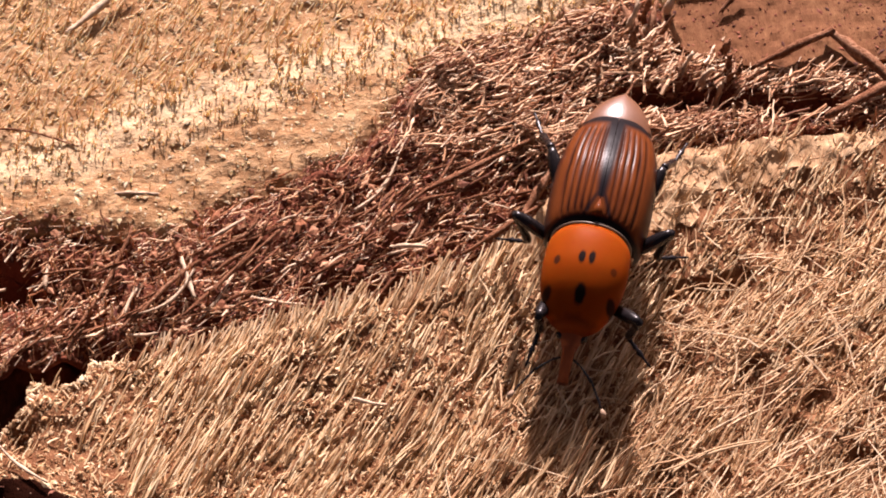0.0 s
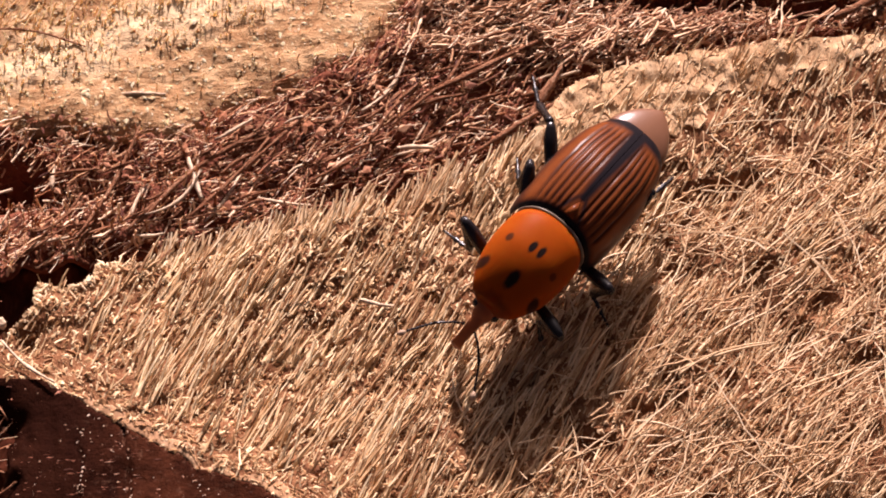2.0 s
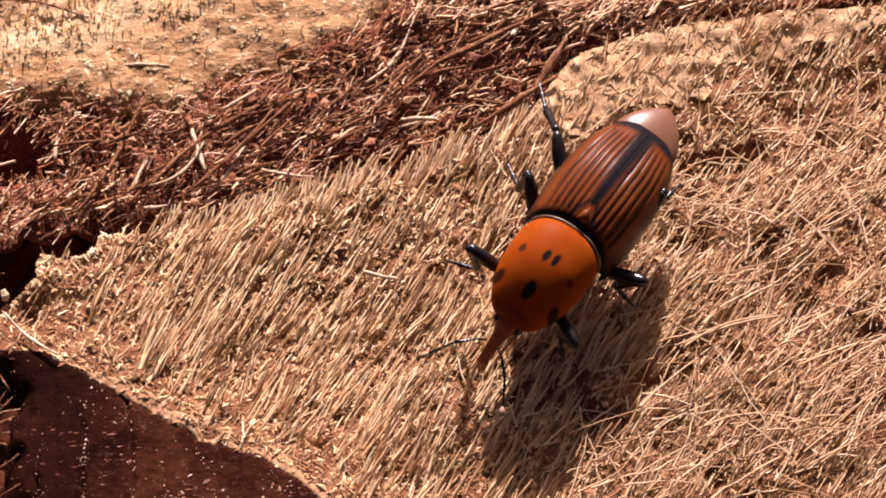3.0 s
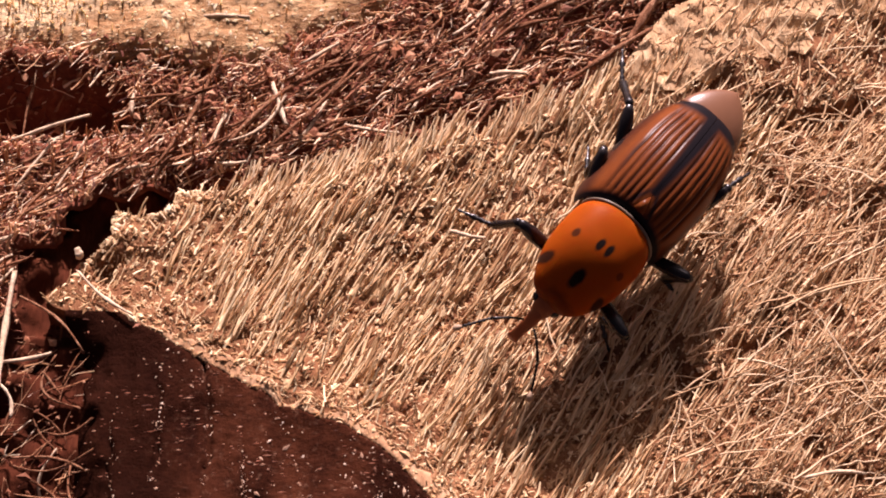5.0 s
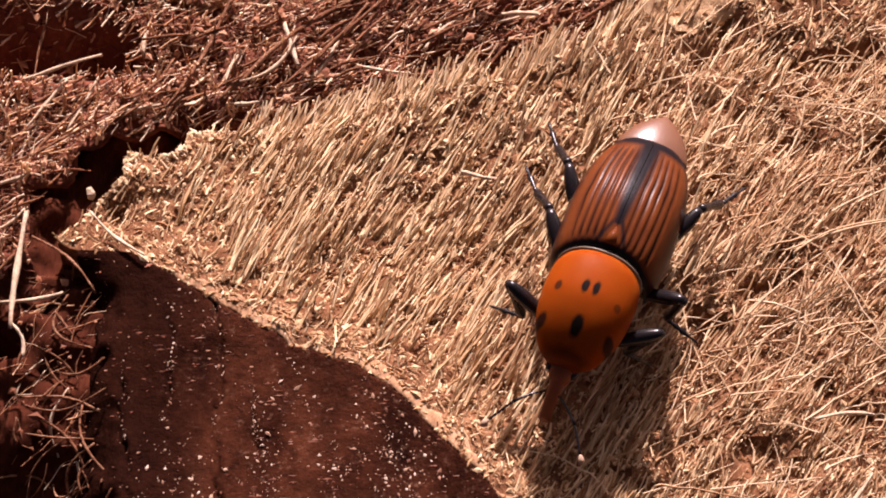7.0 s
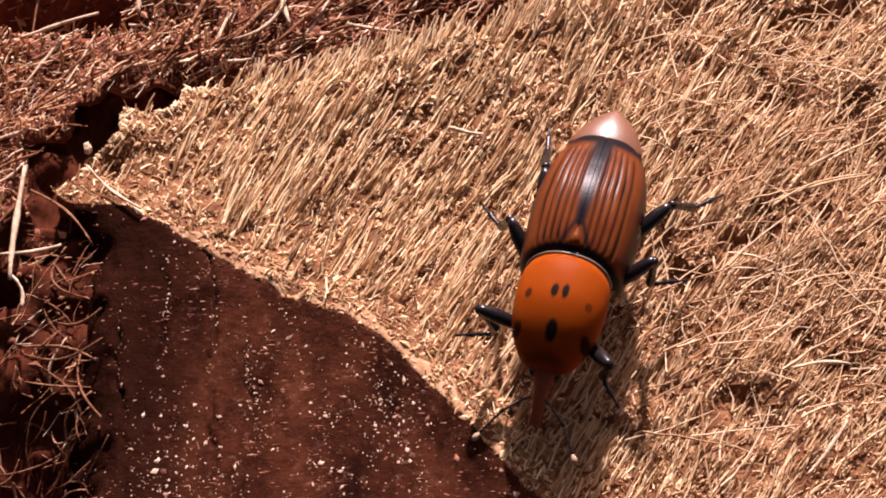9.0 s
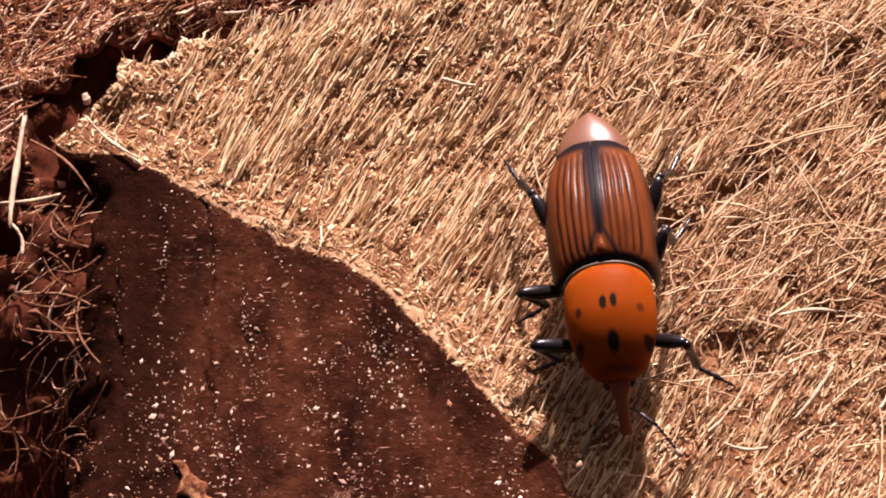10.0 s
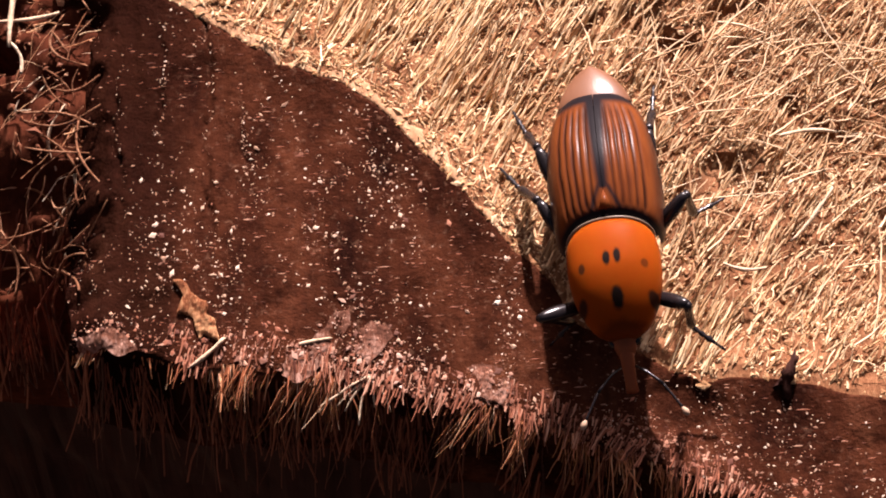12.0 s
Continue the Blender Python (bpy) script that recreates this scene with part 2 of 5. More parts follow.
def slab(name, poly, height, material, depth, step=0.5, lip=0.0, smooth=False, hole=None, skin=1.6):
    """A plate with the given outline: an uneven top at height(x, y) and a side wall down to depth (None: a thin sheet). A hole breaks through it, with a rim as thick as skin."""
    p = np.array(poly)
    xs = np.arange(p[:, 0].min() - step, p[:, 0].max() + 2 * step, step)
    ys = np.arange(p[:, 1].min() - step, p[:, 1].max() + 2 * step, step)
    gx, gy = (a.ravel() for a in np.meshgrid(xs, ys))
    d, bx, by = outline_distance(poly, gx, gy)
    at_hole = np.zeros(len(gx), bool)
    if hole:
        h, hx, hy = outline_distance(hole, gx, gy)
        at_hole = -h < d
        d, bx, by = np.where(at_hole, -h, d), np.where(at_hole, hx, bx), np.where(at_hole, hy, by)
    inside = d > 0
    w = len(xs)
    i0 = np.arange(len(gx)).reshape(len(ys), w)[:-1, :-1].ravel()
    quads = np.stack([i0, i0 + 1, i0 + 1 + w, i0 + w], 1)
    quads = quads[inside[quads].sum(1) >= 2]
    gx, gy = np.where(inside, gx, bx), np.where(inside, gy, by)
    d = np.where(inside, d, 0)
    z = height(gx, gy)
    if lip:
        z = z - lip * np.clip(1 - d / (2.5 * lip), 0, 1) ** 2
    used, inverse = np.unique(quads, return_inverse=True)
    quads = inverse.reshape(-1, 4)
    verts = np.stack([gx, gy, z], 1)[used]
    count = {}
    for q in quads.tolist():
        for a, b in zip(q, q[1:] + q[:1]):
            count[(a, b)] = 1
    rim = [e for e in count if (e[1], e[0]) not in count]
    base = len(verts)
    rim_ids = sorted({a for e in rim for a in e})
    low = {a: base + k for k, a in enumerate(rim_ids)}
    broken = at_hole[used]
    bottom = [(verts[a][0], verts[a][1], verts[a][2] - skin if depth is None or broken[a] else depth) for a in rim_ids]
    faces = quads.tolist() + [[b, a, low[a], low[b]] for a, b in rim]
    return fill(name, np.concatenate([verts, np.array(bottom)]), faces, material, smooth=smooth)


def fibres(base, way, length, radius, bend=None, segments=2, sides=4, tip=0.35, worn=0.35):
    """Many tapered, bent, unevenly thick fibres as points and faces."""
    n = len(base)
    way = way / np.linalg.norm(way, axis=1, keepdims=True)
    side = np.cross(way, np.array([0.3, 0.2, 0.93]))
    side /= np.linalg.norm(side, axis=1, keepdims=True) + 1e-9
    other = np.cross(way, side)
    bend = np.zeros((n, 3)) if bend is None else bend
    rings = []
    for s in range(segments + 1):
        u = s / segments
        centre = base + way * (length * u)[:, None] + bend * (length * u * u)[:, None]
        r = radius * (1 - (1 - tip) * u) * (1 + worn * (2 * rng.random(n) - 1))
        centre = centre + rng.normal(0, 1, (n, 3)) * (worn * (0.5 * radius + 0.05 * length) * (0 < s))[:, None]
        skew = rng.random(n) * 1.2
        for k in range(sides):
            a = 0.4 * skew + 2 * math.pi * k / sides
            rings.append(centre + (np.cos(a)[:, None] * side + 0.75 * np.sin(a)[:, None] * other) * r[:, None])
    per = (segments + 1) * sides
    verts = np.stack(rings, 1).reshape(-1, 3)
    faces = []
    for s in range(segments):
        for k in range(sides):
            faces.append([s * sides + k, s * sides + (k + 1) % sides, (s + 1) * sides + (k + 1) % sides, (s + 1) * sides + k])
    faces.append([segments * sides + k for k in range(sides)] if sides == 4 else [segments * sides, segments * sides + 1, segments * sides + 2, segments * sides + 2])
    f = (np.array(faces)[None] + (np.arange(n) * per)[:, None, None]).reshape(-1, 4)
    return verts, (f if sides == 4 else [list(dict.fromkeys(q)) for q in f.tolist()])


def crumbs(place, size, flat=0.6, spin=6.283):
    """Many small broken grains as points and faces."""
    n = len(place)
    shape = np.array([(1, 0, 0), (0, 1, 0), (-1, 0, 0), (0, -1, 0), (0.2, 0.1, 1), (0, 0, -1)], float)
    jit = 1 + 0.45 * (rng.random((n, 6, 1)) - 0.5) * 2
    a = rng.random(n) * spin
    c, s = np.cos(a)[:, None], np.sin(a)[:, None]
    stretch = 0.6 + rng.random((n, 1)) ** 2 * 1.7
    pts = shape[None] * jit * size[:, None, None]
    x, y, z = pts[:, :, 0] * stretch, pts[:, :, 1], pts[:, :, 2] * flat
    verts = np.stack([x * c - y * s, x * s + y * c, z], 2) + place[:, None, :]
    tri = np.array([[0, 1, 4], [1, 2, 4], [2, 3, 4], [3, 0, 4], [1, 0, 5], [2, 1, 5], [3, 2, 5], [0, 3, 5]])
    return verts.reshape(-1, 3), (tri[None] + (np.arange(n) * 6)[:, None, None]).reshape(-1, 3)


def scatter(poly, count, margin=0.0, keep=None):
    """Random points inside an outline, at least margin from it."""
    p = np.array(poly)
    lo, hi = np.maximum(p.min(0), (-52, -70)), np.minimum(p.max(0), (70, 64))
    pts = lo + rng.random((count, 2)) * (hi - lo)
    d, _, _ = outline_distance(poly, pts[:, 0], pts[:, 1])
    ok = d > margin
    if keep is not None:
        ok &= rng.random(count) < keep(pts[:, 0], pts[:, 1], d)
    return pts[ok], d[ok]


# ---- the sawn trunk: plan in millimetres ----
SEAM = [(-30.5, -5.3), (-25.1, -9.1), (-16.6, -14.1), (-14.7, -15.6), (-7.5, -18.4), (-1.9, -23.0), (4.0, -30.2), (8.5, -35.6), (12.3, -39.2), (13.9, -43.4), (21.0, -47.3), (26.9, -50.5), (30.2, -50.2), (35.6, -50.5), (38.3, -51.1), (44.7, -52.0), (70, -54)]
TAN_TOP = [(-38.3, -4.0), (-35.4, -1.2), (-34.7, 0.5), (-32.8, 2.1), (-31.5, 3.8), (-31.3, 5.9), (-27.3, 5.6), (-25.5, 6.9), (-25.2, 8.5), (-19.5, 8.5), (-14.3, 8.8), (-6.3, 11.5), (2.1, 14.2), (7.7, 15.2), (14.7, 19.1), (19.1, 22.3), (24.3, 29.9), (30.6, 32.9), (38.7, 34.4), (49.4, 36.4), (60.5, 37.1), (75, 38)]
SEAM = ragged(SEAM, 1.0, 0.3, 1, True) + [SEAM[-1]]
TAN_POLY = SEAM[::-1] + [(-36.0, -5.2)] + ragged(TAN_TOP, 0.8, 0.2, 2, True) + [TAN_TOP[-1]]
LIP = [(75, -82), (44, -67), (32.4, -62.4), (27.1, -60.4), (20.2, -57.5), (12.6, -54.8), (5.6, -52.3), (-2.6, -51.5), (-8.1, -49.4), (-16.3, -48.8), (-24.5, -48.3), (-35.0, -45.9)]
BARK_POLY = [(-36.0, -5.2)] + SEAM + ragged(LIP + [(-35.0, -41), (-36.2, -31), (-34.0, -21), (-34.4, -11), (-36.0, -5.2)], 0.6, 0.55, 4, True)
UP_POLY = ragged([(-75, 24), (-42, 25.8), (-32, 25.4), (-25, 24.3), (-17.5, 24.6), (-10.3, 27.6), (-4.2, 30.5), (2.0, 33.4), (5.8, 38.7), (9.6, 44.0), (12.0, 47.9), (16.7, 48.8), (23.1, 50.6), (31.6, 53.8), (41.5, 55.6), (60, 59), (80, 62), (80, 95), (-75, 95)], amount=0.5, seed=2)
BROWN_POLY = ragged([(40.5, 48.5), (46, 46.8), (54, 46.5), (80, 49), (80, 66), (38, 60), (37, 53)], amount=0.5, seed=6)


def near_top(x, y):
    """One at the upper edge of the tan face, zero 8 mm below it."""
    top = np.interp(x, [p[0] for p in TAN_TOP], [p[1] for p in TAN_TOP])
    return np.maximum(np.clip(1.15 - (top - y) / (8.0 + 7.0 * np.clip((x - 8) / 10, 0, 1)), 0, 1) * np.clip((x - 2) / 8, 0.25, 1), np.clip(1.2 - (top - y) / 3.5, 0, 1) * (x < 0))


def tan_sunk(x, y):
    """How far the torn middle of the tan face has sunk below its rims, from 0 to 1."""
    top = np.interp(x, [p[0] for p in TAN_TOP], [p[1] for p in TAN_TOP])
    bark = np.clip((-outline_distance(BARK_POLY, x, y)[0] - 1.5) / 7.0, 0, 1)
    return bark * np.clip((top - y - 1.0) / 15.0, 0, 1) * np.clip((x + 30) / 14, 0, 1)


def tan_height(x, y):
    flat = np.clip(-outline_distance(BARK_POLY, x, y)[0] / 3.5, 0.06, 1)
    return flat * tan_relief(x, y) - (2.4 + 0.6 * value_noise(x, y, 7, 29)) * tan_sunk(x, y)


def tan_relief(x, y):
    torn = np.clip((x - 14) / 12, 0, 1) * np.clip((y + 34) / 12, 0, 1)
    pocket = np.clip(value_noise(x, y, 3.4, 17) - 0.35 + 0.2 * torn, 0, 0.5) * (1.2 + 1.7 * torn) * (1 - near_top(x, y))
    return 0.5 * value_noise(x, y, 14, 1) + 0.5 * value_noise(x, y, 4.5, 2) + 0.32 * value_noise(x, y, 1.3, 3) - pocket - 1.5 * np.exp(-((x + 32.2) / 1.9) ** 2 - ((y + 0.6) / 1.6) ** 2)


CRACKS = [[(-23.2, -8.5), (-21.0, -18), (-21.7, -24.5), (-21.0, -36.0)], [(-18.3, -20), (-17.7, -24), (-17.6, -28)], [(-27.0, -11), (-26.0, -19), (-26.6, -24)], [(-30.8, -14), (-30.6, -22), (-29.8, -33)]]


def bark_height(x, y):
    z = -0.22 + 0.30 * value_noise(x, y, 16, 4) + 0.06 * value_noise(x * 3, y, 3.0, 5) + 0.06 * value_noise(x, y, 1.1, 23) + 0.2 * np.tanh(7 * value_noise(x * 1.5, y * 0.6, 5.0, 24)) - 0.025 * np.clip(-38 - y + 0.35 * (x - 5), 0, 40)
    near = np.clip(1 + outline_distance(TAN_POLY, x, y)[0] / 4.0, 0, 1)
    z = z * (1 - near) + 0.08 * near
    z = z - 0.05 * np.clip((x - 18) / 6, 0, 1) - 0.4 * np.clip(1.5 - np.hypot((x - 24.8) / 3.2, (y + 52.6) / 2.0) + 0.12 * value_noise(x, y, 1.2, 28), 0, 0.5) / 0.5
    lip = np.array(LIP)
    edge = y - np.interp(x, lip[::-1, 0], lip[::-1, 1])
    z = z - 0.4 * np.clip(1 - edge / 2.6, 0, 1) ** 2
    # its worn side rolls down into the gap
    roll = -30.9 + 0.9 * value_noise(y, y, 4.0, 39) + 0.5 * value_noise(x, y, 1.4, 38) - x
    z = z - 0.55 * np.clip(roll, 0, 6) ** 1.5 * np.clip((-6 - y) / 4, 0, 1)
    for line in CRACKS:
        x0 = np.interp(-y, [-p[1] for p in line], [p[0] for p in line]) + 0.35 * value_noise(y, y, 1.5, 16) + 0.5 * value_noise(y, y, 5, 18)
        ends = np.clip((line[0][1] - y) / 2, 0, 1) * np.clip((y - line[-1][1]) / 2, 0, 1)
        z = z - np.clip(0.6 + 0.5 * value_noise(x, y, 3, 27), 0.25, 1) * ends * np.exp(-((x - x0) / 0.2) ** 2) + 0.14 * ends * np.exp(-((x - x0 - 0.6) / 0.4) ** 2)
    return z


def up_height(x, y):
    pit = np.clip(value_noise(x, y, 1.5, 6) - 0.5, 0, 1) * 0.7 * np.clip((y - 0.35 * x - 38) / 6, 0.15, 1)
    rim = np.clip(1 - outline_distance(UP_POLY, x, y)[0] / (2.6 + 1.4 * value_noise(x, y, 3, 35)), 0, 1) ** 2
    return 0.4 + 0.5 * value_noise(x, y, 12, 7) + 0.22 * value_noise(x, y, 2.2, 8) + 0.17 * value_noise(x, y, 0.9, 9) + 0.10 * value_noise(x, y, 0.5, 19) - pit - 1.5 * rim


def brown_height(x, y):
    return -0.5 + 0.4 * value_noise(x, y, 5, 10) + 0.15 * value_noise(x, y, 1.2, 11)


# the open crack beside the tip of the tan face
CRACK_POLY = ragged([(-41.0, -4.5), (-41.3, 2.8), (-38.0, 4.2), (-36.3, 7.0), (-33.0, 8.6), (-30.0, 9.6), (-24.6, 10.2), (-23.6, 8.0), (-25.5, 5.5), (-29.0, 4.0), (-30.0, 1.5), (-33.0, -1.6), (-36.0, -5.2), (-39.6, -7.0)], 0.5, 0.55, 9)
PITS = [(39.5, 42.4, 7.5, 1.7), (-45.5, -13.5, 3.2, 2.4), (52, 41.5, 5.0, 1.4)]


def hollow(x, y):
    """One in the broken hollow under the pale ledge, whose far side slopes up to it."""
    s = (24.6 + 0.8 * value_noise(x, y, 3, 32) - y) / 8.5
    return np.clip(s, 0, 1) * np.clip((1.02 - s) / 0.12, 0, 1) * np.clip((-31.0 + 1.2 * value_noise(x, y, 3, 33) - x) / 2.0, 0, 1)


def bed_height(x, y):
    near = np.clip(1 + outline_distance(UP_POLY, x, y)[0] / 7.0, 0, 1)
    z = -1.7 + 1.1 * near + 1.0 * value_noise(x, y, 9, 12) + 1.1 * value_noise(x, y, 2.6, 13) + 0.35 * value_noise(x, y, 1.0, 14)
    z = z - 2.6 * np.clip(1 + outline_distance(TAN_POLY, x, y)[0] / 3.2, 0, 1) * (x > -26)
    z = z - (12.0 + 1.6 * value_noise(x, y, 1.6, 34)) * hollow(x, y)
    for px, py, rx, ry in PITS:
        r = np.hypot((x - px) / rx, (y - py) / ry) + 0.18 * value_noise(x, y, 2.0, 15)
        z = z - 16 * np.clip(1.25 - r, 0, 0.8) / 0.8
    left = np.clip((-32 - x) / 4, 0, 1) * np.clip((-17 - y) / 7, 0, 1)
    under = np.clip(outline_distance(BROWN_POLY, x, y)[0] / 1.5, 0, 1)
    over = np.clip(outline_distance(UP_POLY, x, y)[0] / 1.2, 0, 1)
    crevice = 0.5 * np.exp(-((x + 34.8) / 1.6) ** 2) * np.clip((-12 - y) / 6, 0, 1)
    z = z - 0.09 * np.clip(-35 - y, 0, 9) ** 2 * np.clip((-32 - x) / 4, 0, 1)
    z = z - 7.0 * np.clip((outline_distance(TAN_POLY, x, y)[0] - 0.3) / 2.0, 0, 1)
    z = z - 1.8 * np.clip((-30.5 - x) / 2.5, 0, 1) * np.clip((-5 - y) / 1.5, 0, 1) * np.clip((y + 34) / 8, 0, 1)
    return z - 1.8 * left - crevice - 0.74 * np.clip(-24 - y, 0, 40) * np.clip((-32 - x) / 4, 0, 1) - 2.5 * under - 2.5 * over


tagged(slab("wood_face", TAN_POLY, tan_height, TAN, -16.0), "tan sawn palm wood face with torn fibrous surface", "wood", kind="structure")
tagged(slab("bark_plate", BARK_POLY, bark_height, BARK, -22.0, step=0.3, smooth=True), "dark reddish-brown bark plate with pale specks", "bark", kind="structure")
tagged(slab("wood_ledge", UP_POLY, up_height, PALE, -10.0), "pale golden sawn wood ledge with small pits", "wood", kind="structure")
tagged(slab("brown_ledge", BROWN_POLY, brown_height, BROWN, -8.0), "smooth brown decayed wood ledge", "wood", kind="structure")
bed = tagged(slab("rotten_bed", [(-70, -39), (-50, -40.2), (-36, -41.5), (-30, -10), (40, -20), (74, -20), (74, 70), (-70, 70)], bed_height, ROT, -30.0, smooth=True, hole=CRACK_POLY, skin=0.7), "dark red rotten fibrous wood in the gap", "wood", kind="structure")
# a darker red-brown for the bed's left part, beside the bark
bed.data.materials.append(DARKROT)
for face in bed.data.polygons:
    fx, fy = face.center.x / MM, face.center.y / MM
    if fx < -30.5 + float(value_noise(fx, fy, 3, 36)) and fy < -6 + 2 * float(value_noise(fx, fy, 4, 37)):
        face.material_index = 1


def crack_floor(x, y):
    return -4.2 + 1.2 * value_noise(x, y, 3.0, 46) + 0.7 * value_noise(x, y, 1.0, 47)


tagged(slab("crack_floor", [(-43.5, -8), (-43.5, 5), (-38, 10), (-24, 12.5), (-21, 8), (-28, 1), (-34, -7), (-40, -10)], crack_floor, DARKROT, -12.0, smooth=True), "dark red-brown wood deep in the open crack", "wood", kind="structure")


def wood_rim():
    """The smooth cut band of wood along the bark, without bristles."""
    line = [p for p in SEAM if p[0] < 8.0]
    inner = []
    for k, (x, y) in enumerate(line):
        a, c = np.array(line[max(k - 2, 0)]), np.array(line[min(k + 2, len(line) - 1)])
        way = (c - a) / np.linalg.norm(c - a)
        wide = 1.2 + 1.0 * value_noise(x, y, 6, 91) + 0.9 * value_noise(x, y, 1.3, 92)
        wide = max(wide, 0.15)
        wide *= min(1.0, 0.25 + 0.12 * min(k, len(line) - 1 - k))
        inner.append((float(x - way[1] * wide), float(y + way[0] * wide)))
    poly = [(x + 0.02, y + 0.03) for x, y in line] + inner[::-1]
    return slab("wood_rim", poly, lambda x, y: 0.03 + tan_height(x, y), RIM, -1.0, step=0.3, smooth=True)


RIM = wood_material("rim_wood", [(0.3, (0.17, 0.076, 0.035)), (0.5, (0.42, 0.235, 0.125)), (0.75, (0.64, 0.43, 0.27))], grain_scale=1300.0, stretch=(1.0, 0.25, 1.0), turn=-0.9, relief=0.0003)
tagged(wood_rim(), "smooth pale cut wood band along the bark", "wood", kind="structure")


def cut_edge():
    """The pale flat cut along the upper edge of the tan face."""
    line = [p for p in ragged(TAN_TOP, 0.8, 0.2, 2, True) if 19.0 < p[0] < 62.0]
    inner = []
    for k, (x, y) in enumerate(line):
        wide = (7.0 + 2.0 * float(value_noise(x, y, 7, 94)) + 1.1 * float(value_noise(x, y, 1.5, 95))) * min(1.0, 0.2 + 0.08 * min(k, len(line) - 1 - k)) * min(1.0, max(0.55, (56 - x) / 14))
        inner.append((x + 0.45 * wide, y - wide))
    return slab("cut_edge", [(x, y - 0.03) for x, y in line] + inner[::-1], lambda x, y: 0.16 + tan_height(x, y), SAWN, -1.5, step=0.3)


SAWN = wood_material("sawn_edge", [(0.3, (0.28, 0.145, 0.070)), (0.48, (0.50, 0.31, 0.165)), (0.7, (0.70, 0.50, 0.31))], grain_scale=1200.0, relief=0.0008)
tagged(cut_edge(), "pale flat cut along the wood's upper edge", "wood", kind="structure")


def trunk_side():
    """The flank of the trunk under the bark's lip, its colour darkened for the shade there, uneven and streaked, down
    to the soil.
    """
    line = [(-72, -38), (-50, -40), (-35, -41), (-24, -43.5), (-8, -44.5), (5, -47), (20, -52), (32, -57), (44, -61), (74, -74)]
    xs = np.arange(-72, 74.1, 0.7)
    ly = np.interp(xs, [p[0] for p in line], [p[1] for p in line])
    zs = np.concatenate([np.arange(-5, -60, -1.2), np.arange(-60, -301, -20)])
    gx, gz = np.meshgrid(xs, zs)
    gy = ly[None] + 2.5 + 0.9 * value_noise(gx * 2.2, gz * 0.25, 2.5, 21) + 1.4 * value_noise(gx, gz * 0.5, 9, 22) - 0.02 * (gz + 60).clip(-60, 0)
    gz = np.minimum(gz, -5 - 12 * np.clip((-33 - gx) / 2, 0, 1))
    w = len(xs)
    i0 = np.arange(gx.size).reshape(gx.shape)[:-1, :-1].ravel()
    f = np.stack([i0, i0 + w, i0 + w + 1, i0 + 1], 1)
    v = np.stack([gx.ravel(), gy.ravel(), gz.ravel()], 1)
    # the other flanks close the block
    k = len(v)
    box = np.array([(-72, -38, -5), (-72, 92, -5), (74, 92, -5), (74, -74, -5), (-72, -38, -300), (-72, 92, -300), (74, 92, -300), (74, -74, -300)], float)
    faces = f.tolist() + [[k + 1, k, k + 4, k + 5], [k + 2, k + 1, k + 5, k + 6], [k + 3, k + 2, k + 6, k + 7]]
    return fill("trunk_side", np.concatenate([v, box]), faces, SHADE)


tagged(trunk_side(), "flank of a cut palm trunk, shade put into its dark brown", "trunk", kind="structure")


def ground():
    n = 40
    g = np.linspace(-1, 1, n)
    gx, gy = np.meshgrid(np.sign(g) * np.abs(g) ** 4 * 200000, np.sign(g) * np.abs(g) ** 4 * 200000)
    gz = -298 + 6 * value_noise(gx, gy, 700, 31) * (np.hypot(gx, gy) > 900)
    i0 = np.arange(n * n).reshape(n, n)[:-1, :-1].ravel()
    return fill("ground", np.stack([gx.ravel(), gy.ravel(), gz.ravel()], 1), np.stack([i0, i0 + 1, i0 + 1 + n, i0 + n], 1), SOIL, smooth=True)


tagged(ground(), "dry brown soil round the cut trunk", "ground", kind="structure")


# ---- fibres, bristles and grains ----
def unit_noise(n, spread):
    return rng.normal(0, spread, (n, 3))


